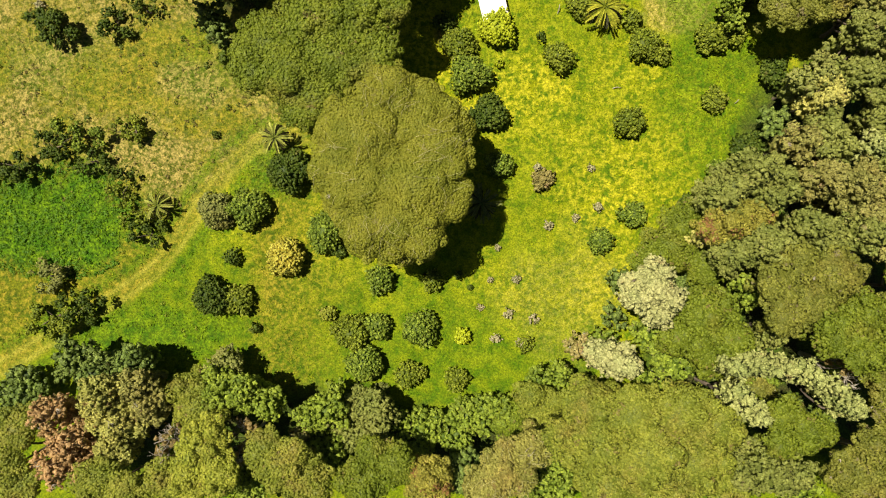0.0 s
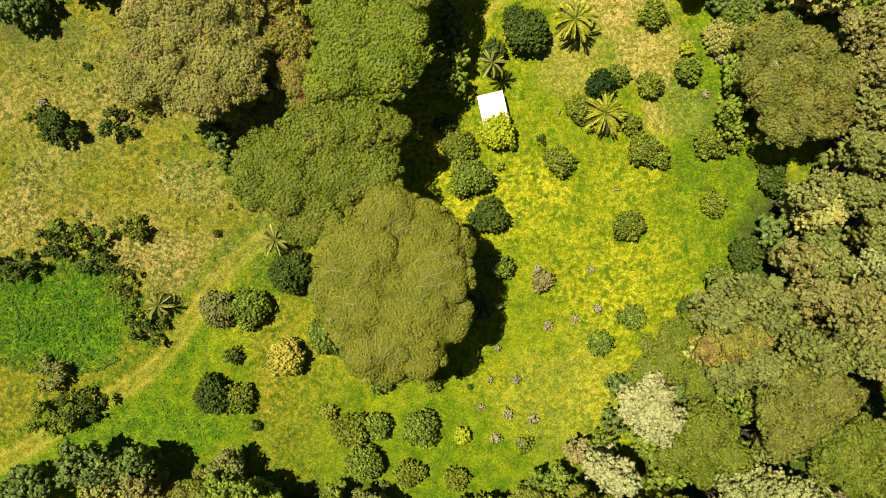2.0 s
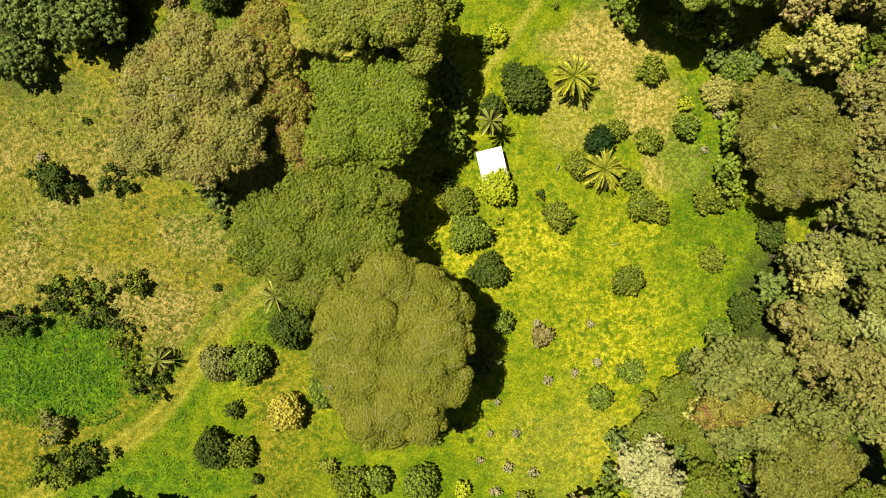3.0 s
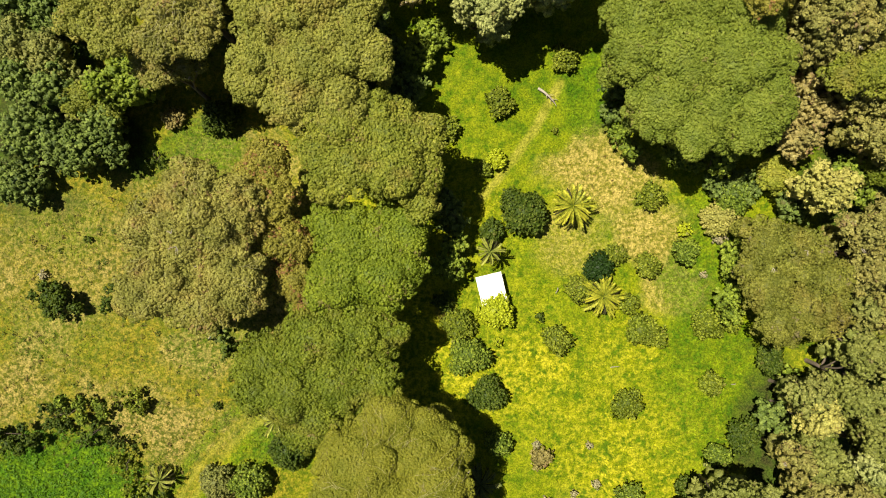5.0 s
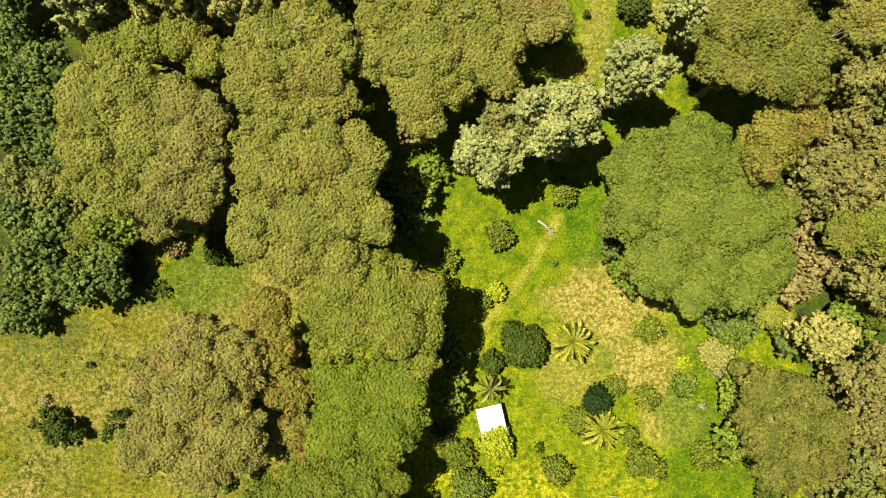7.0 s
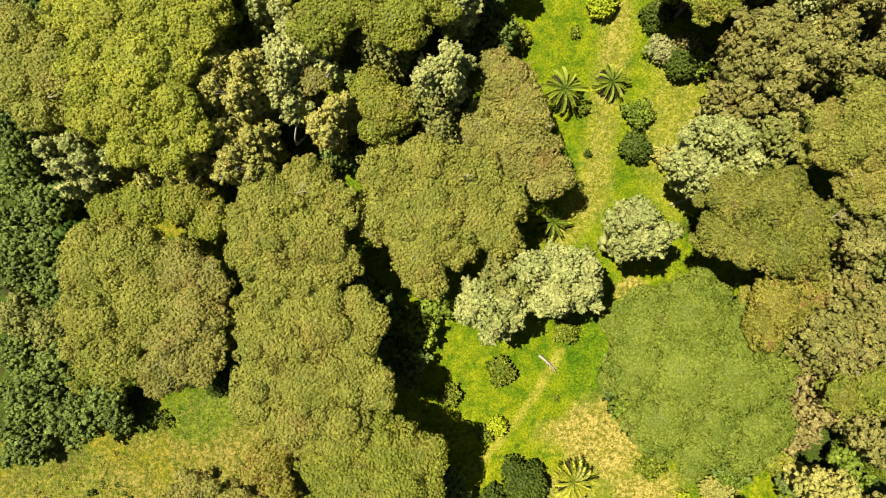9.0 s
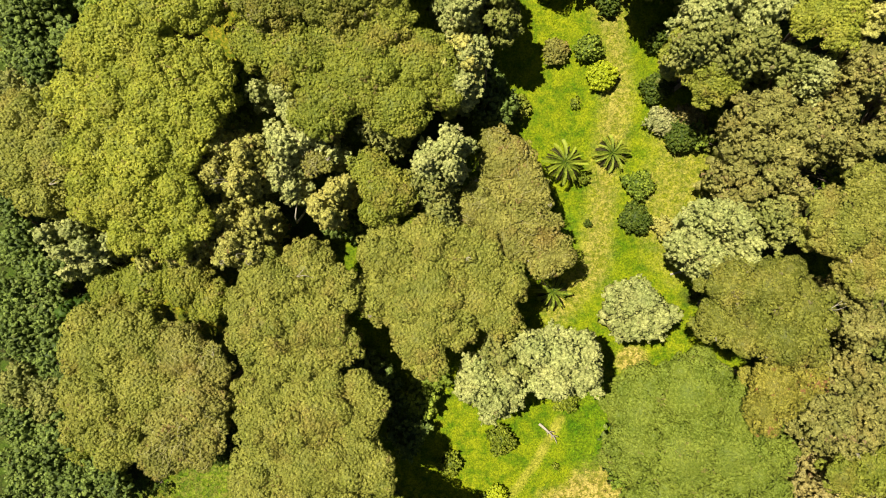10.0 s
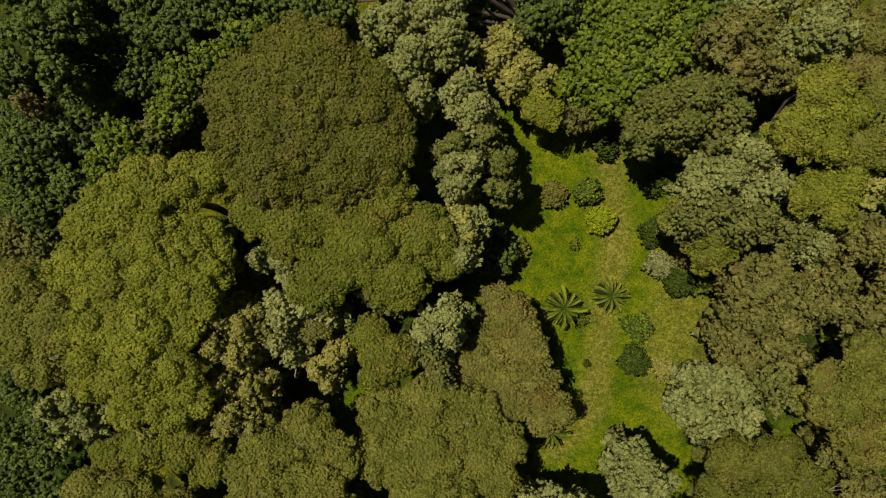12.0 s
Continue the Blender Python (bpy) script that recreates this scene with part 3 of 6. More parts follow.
def plates(rng, lobes, size, uneven, cleft):
    """Flat rounded plates of leaves that lie close together over the boughs, with narrow clefts between them."""
    found = []
    area = lobes[:, 3] ** 2
    for _ in range(int(10 * area.sum() / size ** 2)):
        bx, by, bz, r, h = lobes[rng.choice(len(lobes), p=area / area.sum())]
        q = size * rng.uniform(0.7, 1.9)
        a, d = rng.uniform(0, 2 * math.pi), max(r - 0.4 * q, 0.1) * math.sqrt(rng.uniform(0, 1))
        px, py = bx + d * math.cos(a), by + d * math.sin(a)
        if any(math.hypot(px - f[0], py - f[1]) < 0.80 * (q + f[3]) for f in found):
            continue
        cap = 1 - ((px - lobes[:, 0]) ** 2 + (py - lobes[:, 1]) ** 2) / lobes[:, 3] ** 2
        top = np.max(np.where(cap > 0, lobes[:, 2] + lobes[:, 4] * np.sqrt(np.maximum(cap, 0)), -99))
        half = 0.40 * q + 0.15
        found.append((px, py, top + 0.6 * cleft + rng.uniform(-1, 1) * uneven - half, q, half))
    for k, (bx, by, bz, r, h) in enumerate(lobes):
        # leafy branch ends that stand out from the rim
        for _ in range(int(4 * r)):
            a, d, q = rng.uniform(0, 2 * math.pi), r * rng.uniform(0.95, 1.10), rng.uniform(0.28, 0.75)
            px, py = bx + d * math.cos(a), by + d * math.sin(a)
            gap = np.hypot(px - lobes[:, 0], py - lobes[:, 1]) / lobes[:, 3]
            gap[k] = 2
            if gap.min() > 0.92:
                found.append((px, py, bz + h * rng.uniform(-0.15, 0.4), q, 0.5 * q))
    return found


def tree(species, x, y, top, boughs):
    """A tree: its boughs are given as place from the tree's middle and radius; top is the crown's height above datum."""
    rng = next_rng()
    s = SPECIES[species]
    floor = base_z(x, y)
    boughs = np.array(boughs, float)
    reach = max(np.hypot(boughs[:, 0], boughs[:, 1]).max() + boughs[:, 2].mean(), 1.0)
    high = top - floor
    lobes = []
    broad = species in PLATES
    for bx, by, r in boughs:
        away = math.hypot(bx, by) / reach
        h = min(r * s[7], high * 0.45) if broad else min(max(r * s[7], high * 0.34), high * 0.46)
        crest = high - 0.32 * min(reach, 0.6 * high) * away ** 2 + (rng.uniform(-0.7, 0.4) if broad else rng.uniform(-0.9, 0.6))
        lobes.append((bx, by, max(crest - h, high * 0.2), r * (0.91 if broad else 0.76), h))
        if not broad and r > 1.6:
            # smaller boughs round the main one, at all heights
            for k in range(6):
                a, q, d = k * 1.047 + rng.uniform(-0.4, 0.4), r * rng.uniform(0.28, 0.44), r * rng.uniform(0.55, 0.82)
                lobes.append((bx + d * math.cos(a), by + d * math.sin(a), max(crest - h * rng.uniform(0.35, 1.05), high * 0.2), q, q * max(s[7], 0.8)))
    if broad:
        skirt = []
        for bx, by, z, r, h in lobes:
            # lower boughs that reach out below the rim
            for _ in range(2 if r > 3 else 1):
                a, q = math.atan2(by, bx) + rng.uniform(-0.9, 0.9), r * rng.uniform(0.26, 0.42)
                d = r * rng.uniform(0.62, 0.88)
                skirt.append((bx + d * math.cos(a), by + d * math.sin(a), max(z + h - rng.uniform(2.2, 5.5) - 0.6 * q, 0.25 * high), q, 0.62 * q))
            # uneven shoulders on the rim
            for _ in range(int(2 + 1.2 * r)):
                a, q, d = rng.uniform(0, 2 * math.pi), r * rng.uniform(0.14, 0.30), r * rng.uniform(0.80, 1.0)
                skirt.append((bx + d * math.cos(a), by + d * math.sin(a), z + h * rng.uniform(0.0, 0.5), q, 0.5 * q))
        lobes += plates(rng, np.array(lobes), *PLATES[species]) + skirt
    lobes = np.array(lobes)
    CROWNS.extend((x + l[0], y + l[1], l[3]) for l in lobes if l[3] > 1.2)
    thing = new("tree")
    thing.location = (x, y, floor)
    main = lobes[lobes[:, 3] > 0.45 * lobes[:, 3].max()][:9]
    pieces, tips = scrub_limbs(rng, main, 0.018 * high + 0.010 * reach, *((14, 1.05) if species == "bare" else (2, 0.62)))
    v, f = joined(pieces)
    add_part("trunk", mesh_from("trunk", v, f, PALE_BARK if species in ("bare", "straw", "silver") else BARK), thing)
    if broad:
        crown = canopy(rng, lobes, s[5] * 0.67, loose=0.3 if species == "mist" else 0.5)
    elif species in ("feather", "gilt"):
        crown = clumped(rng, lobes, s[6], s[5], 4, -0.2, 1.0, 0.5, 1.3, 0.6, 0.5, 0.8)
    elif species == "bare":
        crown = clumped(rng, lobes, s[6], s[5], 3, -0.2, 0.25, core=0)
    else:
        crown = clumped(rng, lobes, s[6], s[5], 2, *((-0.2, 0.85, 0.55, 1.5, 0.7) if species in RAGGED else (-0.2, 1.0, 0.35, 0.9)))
    if not broad and species != "bare" and high > 7:
        # lower boughs, fuller and coarser, that clothe the stem
        low = np.array([(l[0] * 0.85, l[1] * 0.85, high * rng.uniform(0.26, 0.42), l[3] * 0.85, high * 0.22) for l in lobes if l[3] > 1.6])
        if len(low):
            crown = merged(crown, clumped(rng, low, 0.6, 0.4, 1))
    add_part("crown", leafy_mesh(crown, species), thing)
    if species in DEADWOOD:
        # dead twigs that stand out of the crown
        for k in rng.choice(len(lobes), DEADWOOD[species]):
            lx, ly, lz, r, h = lobes[k]
            a = rng.uniform(0, 2 * math.pi)
            root = np.array((lx + rng.uniform(-0.6, 0.6) * r, ly + rng.uniform(-0.6, 0.6) * r, lz + h * 0.72))
            for _ in range(3):
                a2 = a + rng.uniform(-0.8, 0.8)
                tip = root + np.array((math.cos(a2) * r * 0.6, math.sin(a2) * r * 0.6, h * rng.uniform(0.26, 0.38)))
                v, f = limb(rng, root, tip, 0.05, 0.015, 0.16, 6)
                add_part("dead_branch", mesh_from("dead_branch", v, f, PALE_BARK), thing, "bleached leafless branch")
    if species in ("mist", "brown"):
        # bare pale twigs that spread over the crown
        pieces = []
        for _ in range(110 if species == "mist" else 60):
            k = rng.integers(len(boughs))
            a = rng.uniform(0, 2 * math.pi)
            q = boughs[k][2] * math.sqrt(rng.uniform(0, 0.8))
            px, py = boughs[k][0] + q * math.cos(a), boughs[k][1] + q * math.sin(a)
            turn = math.atan2(py, px) + rng.normal() * 0.7
            line = []
            for _ in range(rng.integers(5, 12)):
                cap = 1 - ((px - lobes[:, 0]) ** 2 + (py - lobes[:, 1]) ** 2) / lobes[:, 3] ** 2
                if cap.max() < 0.1:
                    break
                line.append((px, py, np.max(np.where(cap > 0, lobes[:, 2] + lobes[:, 4] * np.sqrt(np.maximum(cap, 0)), 0)) + 0.36 + rng.uniform(-0.2, 0.10) - 0.14))
                turn += rng.normal() * 0.24
                px, py = px + 0.33 * math.cos(turn), py + 0.33 * math.sin(turn)
            if len(line) > 3:
                pieces.append(tube(line, np.linspace(0.020, 0.007, len(line)), 4))
        v, f = joined(pieces)
        tagged(add_part("twig_spray", mesh_from("twig_spray", v, f, TWIG), thing), "fine bare pale twigs", kind="stuff")
    where = "in the wood" if len(boughs) < 5 else "at the wood edge"
    tagged(thing, s[8] + " " + where, "tree", group=species + " trees")
    return thing


HEIGHTS = {"ash": 0.8, "night": 1.5, "dark": 1.15, "leafy": 1.1, "holly": 1.15, "hedge": 0.95, "gold": 1.2, "lemon": 1.1, "straw": 0.9, "moss": 0.95}


def bush(species, x, y, r, ragged=False):
    """A bush of radius r, of a few rounded shoots on short stems; a ragged one straggles."""
    rng = next_rng()
    s = SPECIES[species]
    floor = base_z(x, y)
    if species == "ash":
        r = 0.85 * r
    high = r * HEIGHTS.get(species, 1.0) * rng.uniform(0.9, 1.1) + 0.25
    lobes = []
    if ragged:
        for k in range(17):
            a, d, q = rng.uniform(0, 2 * math.pi), r * math.sqrt(rng.uniform(0, 1)), r * rng.uniform(0.13, 0.31)
            lobes.append((1.15 * d * math.cos(a), 0.85 * d * math.sin(a), high * rng.uniform(0.25, 0.85), q, q * rng.uniform(0.6, 1.1)))
    else:
        lobes.append((0, 0, high * 0.52, r * (0.86 if species == "lemon" else 0.68), high * 0.48))
        for k in range(6):
            a = k * math.pi / 3 + rng.uniform(-0.4, 0.4)
            q = r * rng.uniform(0.34, 0.50)
            d = r * rng.uniform(0.78, 1.08) - q
            lobes.append((d * math.cos(a), d * math.sin(a), high * rng.uniform(0.30, 0.56), q, high * rng.uniform(0.28, 0.44)))
    lobes = np.array(lobes)
    thing = new("bush")
    thing.location = (x, y, floor)
    pieces, _ = scrub_limbs(rng, lobes[:4], 0.05 + 0.03 * r, 1)
    v, f = joined(pieces)
    add_part("stem", mesh_from("stem", v, f, BARK), thing)
    # low inner tone: the clumps are coloured near-dark for shaded gaps
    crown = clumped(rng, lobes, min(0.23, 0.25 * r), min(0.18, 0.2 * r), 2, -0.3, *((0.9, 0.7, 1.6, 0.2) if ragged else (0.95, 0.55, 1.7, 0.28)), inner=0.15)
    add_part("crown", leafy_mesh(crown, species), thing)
    big = "large " if r > 2.4 else ("small " if r < 1.2 else "")
    tagged(thing, big + s[8].replace("tree", "bush") + (" straggling in rough grass" if ragged else " in meadow grass"), "bush", group="meadow bushes")
    return thing


def frond_material(name, deep, tip):
    m, nodes, links, bsdf = material(name)
    coords = nodes.new("ShaderNodeTexCoord").outputs["Object"]
    streak = noise_node(nodes, links, 2.5, 3.0, 0.6, coords)
    rand = nodes.new("ShaderNodeObjectInfo").outputs["Random"]
    colour = mix(nodes, links, ramp(nodes, links, streak, 0.35, 0.65), deep, tip)
    colour = mix(nodes, links, ramp(nodes, links, rand, 0.55, 1.0), colour, tip)
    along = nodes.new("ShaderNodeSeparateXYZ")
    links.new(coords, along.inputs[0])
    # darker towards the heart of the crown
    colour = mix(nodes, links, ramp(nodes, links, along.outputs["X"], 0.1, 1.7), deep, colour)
    links.new(colour, bsdf.inputs["Base Color"])
    bsdf.inputs["Roughness"].default_value = 0.55
    bsdf.inputs["Specular IOR Level"].default_value = 0.25
    return m


FRONDS = {
    "gold": frond_material("fronds_gold", (0.090, 0.120, 0.005), (0.45, 0.430, 0.038)),
    "pale": frond_material("fronds_pale", (0.09, 0.120, 0.012), (0.40, 0.40, 0.085)),
    "green": frond_material("fronds_green", (0.045, 0.085, 0.004), (0.25, 0.29, 0.026)),
    "dark": frond_material("fronds_dark", (0.06, 0.09, 0.015), (0.16, 0.17, 0.04)),
    # near-black, shade beneath the crown put into the frond colour
    "gap_shade": frond_material("fronds_gap_shade", (0.014, 0.017, 0.004), (0.040, 0.036, 0.012)),
}


def frond_mesh(rng, size, mat):
    """One arching palm frond: a midrib with leaflets raised on both sides."""
    n = 22
    t = np.linspace(0, 1, n)
    x = size * (t - 0.10 * t ** 2)
    z = size * (0.34 * t - 0.60 * t ** 2.4)
    pieces = [tube(np.stack((x, 0 * x, z), 1), np.linspace(0.05, 0.012, n), 4)]
    for k in range(3, n):
        for sgn in (-1, 1):
            # leaflets lie close together and rise from the midrib, widest past the middle
            reach = size * (0.02 + 0.135 * math.sin(math.pi * (0.08 + 0.56 * t[k]))) * rng.uniform(0.85, 1.1)
            p = np.array((x[k], 0, z[k]))
            tip = p + np.array((reach * 0.60, sgn * reach * 0.80, reach * rng.uniform(0.45, 0.85)))
            w = np.array((size * 0.031, 0, -0.01))
            mid = (p + tip) / 2 + np.array((0, 0, reach * 0.06))
            pieces.append((np.array((p - w, mid - w * 1.15, tip, mid + w * 1.15)), np.array([(0, 1, 2, 3)])))
    v, f = joined(pieces)
    return mesh_from("frond", v, f, mat)


def palm(look_of, x, y, crown_z, r):
    rng = next_rng()
    floor = base_z(x, y)
    high = max(crown_z - floor - 0.3, 0.8)
    thing = new("palm")
    thing.location = (x, y, floor)
    rings = 14
    t = np.linspace(0, 1, rings)
    wob = 0.03 * (np.arange(rings) % 2)
    v, f = tube(np.stack((0.12 * np.sin(t * 2), 0.1 * t, -0.3 + (high + 0.3) * t), 1), 0.30 - 0.08 * t + wob, 10)
    add_part("trunk", mesh_from("trunk", v, f, BARK), thing)
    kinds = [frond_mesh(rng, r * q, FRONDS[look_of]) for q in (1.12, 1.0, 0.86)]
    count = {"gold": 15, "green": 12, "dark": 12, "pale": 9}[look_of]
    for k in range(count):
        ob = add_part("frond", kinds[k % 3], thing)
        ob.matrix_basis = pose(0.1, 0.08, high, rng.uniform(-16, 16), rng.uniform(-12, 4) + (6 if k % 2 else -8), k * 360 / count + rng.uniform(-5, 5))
    for k in range(3):
        ob = add_part("frond", kinds[2], thing)
        ob.matrix_basis = pose(0.1, 0.08, high + 0.1, rng.uniform(-10, 10), rng.uniform(-52, -34), k * 120 + rng.uniform(-15, 15)) @ Matrix.Scale(0.42, 4)
    # near-black fronds added below the crown, their colour standing in for shade in its gaps
    gap_shade = frond_mesh(rng, r * 0.92, FRONDS["gap_shade"])
    for k in range(13):
        ob = add_part("frond", gap_shade, thing, "dark lower frond coloured for the shade between fronds")
        ob.matrix_basis = pose(0.1, 0.08, high - 0.25, rng.uniform(-12, 12), rng.uniform(3, 12), k * 360 / 13 + rng.uniform(-10, 10))
    words = {"gold": "golden green feather palm with arching fronds", "pale": "small pale palm with drooping yellowish fronds", "green": "green feather palm with arching fronds", "dark": "dark feather palm in tree shade"}
    tagged(thing, words[look_of] + " standing in grass", "palm", group="meadow palms")
    return thing


# trees: kind, place, top, boughs (place from the middle, radius)
tree("mist", -6.1, 8.7, 15.5, [(-3.3, 4.3, 5.8), (3.9, 5.3, 5.5), (3.2, -1.5, 6.2), (-3.3, -1.5, 5.5), (-0.0, -5.4, 5.2), (5.2, 1.8, 4.4), (-0.0, 9.2, 3.9), (-5.9, 1.1, 3.4), (-2.6, -7.0, 3.2), (2.9, -6.4, 3.8)])
tree("fern", -14.5, 23.0, 13.2, [(-6.7, 1.6, 4.2), (-0.7, 4.3, 5.4), (4.7, 5.0, 4.9), (2.0, -0.4, 4.7), (-3.4, -1.8, 4.7), (-0.7, -5.2, 3.4), (8.1, 5.3, 2.2), (-8.1, -1.8, 3.0), (6.7, -0.4, 3.0), (-2.0, -6.5, 2.4)])
tree("bright", -9.1, 37.6, 15.0, [(-3.0, -2.4, 4.1), (2.3, 1.6, 4.6), (-1.7, 1.6, 4.5), (2.3, -2.4, 3.8), (4.9, 2.9, 2.8), (-5.3, -4.1, 2.3), (4.9, -1.1, 2.5), (-4.4, 3.9, 2.5)])
tree("brown", -28.6, 37.8, 16.5, [(-0.1, 3.4, 6.2), (3.8, -2.4, 4.4), (-2.7, -2.4, 5.2), (-4.6, 2.8, 4.2), (3.8, 5.4, 4.3), (1.2, -6.0, 3.2), (-6.6, -4.4, 3.1), (-0.7, 8.6, 3.2), (5.8, -5.0, 2.3)])
tree("ochre", -20.0, 41.2, 13.0, [(-1.4, 8.1, 3.1), (-0.7, 3.3, 3.5), (0.7, -1.5, 3.5), (2.0, -6.3, 2.3), (-3.4, 6.0, 1.9), (2.7, -9.7, 1.6)])
tree("moss", -7.6, 49.4, 17.5, [(-4.1, 3.3, 3.7), (1.1, 2.7, 4.0), (4.9, 2.0, 3.2), (-2.8, -1.2, 3.7), (2.3, -1.8, 3.7), (5.5, -2.5, 2.6), (-6.6, 0.7, 2.7), (-5.3, -3.1, 2.7), (5.2, -5.7, 2.0), (-0.2, 5.5, 2.0)])
tree("olive", -17.4, 75.2, 18.5, [(-2.7, 5.5, 3.9), (1.7, 7.4, 3.5), (4.9, 4.9, 2.9), (-2.7, 0.4, 4.2), (2.4, 1.0, 3.9), (-2.1, -4.1, 3.7), (2.4, -3.4, 3.2), (-4.3, -6.6, 2.4), (5.6, -1.5, 2.3), (-5.0, 2.9, 2.3), (-0.1, -6.6, 2.7)])
tree("olive", -13.8, 62.3, 18.5, [(-5.7, 2.5, 4.2), (-0.6, 3.8, 4.2), (3.2, 3.1, 3.8), (5.5, 4.4, 2.2), (-6.3, -2.6, 4.2), (-1.2, -2.0, 4.6), (3.3, -1.3, 3.6), (5.8, -2.6, 2.7), (-3.1, -6.4, 3.7), (2.0, -7.0, 3.7), (-8.2, -5.1, 2.3), (0.7, 6.9, 2.3), (4.5, 6.3, 2.0)])
tree("olive", -34.6, 68.3, 18.6, [(-5.4, 4.5, 3.9), (-1.0, 5.8, 4.4), (-4.1, -0.5, 4.6), (0.6, 1.0, 4.0), (-2.5, -4.9, 3.4), (-6.7, 7.6, 2.7), (-6.2, -4.0, 2.4)])
tree("brown", -28.6, 67.2, 18.8, [(-1.2, 5.8, 3.4), (1.6, 4.2, 3.0), (1.0, 0.6, 3.4), (-1.6, -2.2, 3.2), (0.4, -4.4, 3.2), (-3.4, -5.6, 2.6), (2.0, -2.4, 2.3)])
tree("moss", -32.5, 80.2, 17.0, [(-6.3, -0.2, 3.1), (-1.8, 0.5, 3.1), (2.8, 1.1, 3.1), (5.4, -1.5, 2.6)])
tree("lime", -31.8, 95.8, 22.5, [(-4.7, 8.2, 4.3), (0.1, 8.8, 4.6), (4.9, 8.2, 3.7), (6.4, 5.2, 2.7), (-3.4, 4.0, 4.3), (1.4, 4.0, 4.3), (5.0, 2.8, 2.8), (-8.9, 5.2, 3.3), (-5.2, -0.8, 4.0), (-0.4, -0.8, 4.0), (3.5, -0.8, 2.7), (-5.2, -5.6, 3.6), (-1.0, -5.6, 3.6), (2.9, -5.6, 3.2), (4.7, -8.0, 2.5), (-2.2, -9.2, 2.8), (2.0, -9.8, 2.8)])
tree("lime", -31.8, 109.6, 22.5, [(-3.6, -1.2, 3.5), (-0.0, 0.7, 3.5), (4.2, 1.3, 3.4), (6.3, 2.5, 2.3), (-6.9, -3.3, 2.8)])
tree("olive", -45.3, 94.8, 20.0, [(-1.6, 4.5, 3.0), (-2.2, 1.3, 2.9), (1.9, -1.1, 2.9), (1.0, -4.3, 2.6), (-1.5, -1.8, 2.6), (2.5, 1.4, 2.4)])
tree("pale", -41.1, 85.5, 21.0, [(-1.9, 0.6, 2.3), (0.3, 1.2, 2.6), (2.0, -0.6, 2.2), (-0.3, -1.2, 2.1)])
tree("pale", -41.2, 82.3, 18.0, [(1.0, 0.3, 1.6), (-1.0, -0.3, 1.4)])
tree("dark", -58.6, 88.5, 5.0, [(-0.2, 3.1, 3.2), (0.2, -3.1, 3.5)])
tree("dark", -54.2, 78.8, 7.0, [(1.5, 2.7, 3.1), (-3.0, -0.3, 3.4), (1.5, -2.5, 3.0)])
tree("conedark", -44.7, 77.3, 14.0, [(0.0, 0.0, 2.0)])
tree("dark", -54.9, 71.4, 6.0, [(-2.3, 1.1, 3.5), (2.3, -1.1, 3.2)])
tree("grey", -54.8, 65.7, 6.0, [(-2.3, 0.7, 3.5), (2.3, -0.7, 2.9)])
tree("dark", -54.0, 60.8, 6.0, [(-2.3, 0.4, 3.5), (2.3, -0.4, 3.2)])
tree("moss", -46.7, 57.8, 5.0, [(-1.9, 0.9, 2.4), (1.9, -0.9, 2.0)])
tree("dark", -54.6, 54.2, 4.0, [(-2.3, 1.2, 3.9), (2.3, -1.2, 3.1)])
tree("dark", -57.5, 51.0, 3.0, [(1.2, 3.1, 3.6), (-1.2, -3.1, 3.6)])
tree("dark", -50.9, 52.2, 3.0, [(0.0, 0.0, 3.3)])
tree("grey", -50.0, 60.3, 5.0, [(1.9, -1.1, 3.2), (-1.9, 1.1, 3.5)])
tree("dark", -46.6, 53.4, 5.0, [(0.4, 2.2, 3.2), (1.9, -1.3, 2.3), (-2.2, -1.5, 2.9)])
tree("gilt", -23.5, 94.0, 20.5, [(-1.0, 1.8, 2.7), (1.6, 1.2, 2.7), (-1.6, -1.0, 2.4), (1.0, -2.0, 2.7)])
tree("gilt", -23.7, 86.2, 19.5, [(-1.1, 2.2, 2.7), (2.1, 1.5, 2.7), (-3.7, -0.4, 2.4), (0.2, -1.0, 3.0), (2.4, -2.3, 2.1)])
tree("gilt", -31.7, 83.6, 18.5, [(2.0, 0.4, 2.6), (-2.0, -0.4, 2.3)])
tree("pale", -18.7, 102.8, 19.5, [(-0.0, 3.0, 2.4), (0.6, -0.2, 2.6), (-2.5, -0.2, 1.9), (1.9, -2.7, 2.3)])
tree("silver", -17.4, 95.5, 19.5, [(-0.6, 0.8, 2.9), (1.9, 1.5, 2.0), (-1.2, -2.3, 2.3)])
tree("silver", -17.4, 91.7, 17.0, [(0.0, 0.0, 2.1)])
tree("silver", -12.9, 95.7, 17.0, [(0.0, 0.0, 1.8)])
tree("primrose", -12.8, 90.4, 18.5, [(-1.7, -0.8, 1.9), (0.4, 1.0, 2.3), (-0.3, -2.0, 1.7), (1.7, 1.8, 1.7)])
tree("drab", -14.8, 117.6, 23.5, [(0.1, 4.5, 6.8), (-5.3, 2.7, 5.4), (-6.7, -2.1, 4.5), (-1.1, -2.0, 6.2), (4.9, 1.6, 5.6), (6.7, -3.2, 4.8), (3.1, -5.0, 4.7), (-4.0, -5.0, 4.5), (9.0, -0.8, 2.7), (-7.9, 2.1, 3.2), (1.3, 7.2, 3.2)])
tree("moss", -10.1, 104.3, 20.8, [(-11.4, 3.7, 3.0), (-6.4, 1.8, 3.8), (-1.5, 3.1, 3.6), (3.4, 5.0, 3.5), (1.0, -0.6, 4.7), (7.2, 0.6, 4.1), (4.7, -3.7, 3.6), (-2.7, -3.1, 3.6), (9.7, -1.8, 2.6), (-3.9, -5.0, 2.8)])
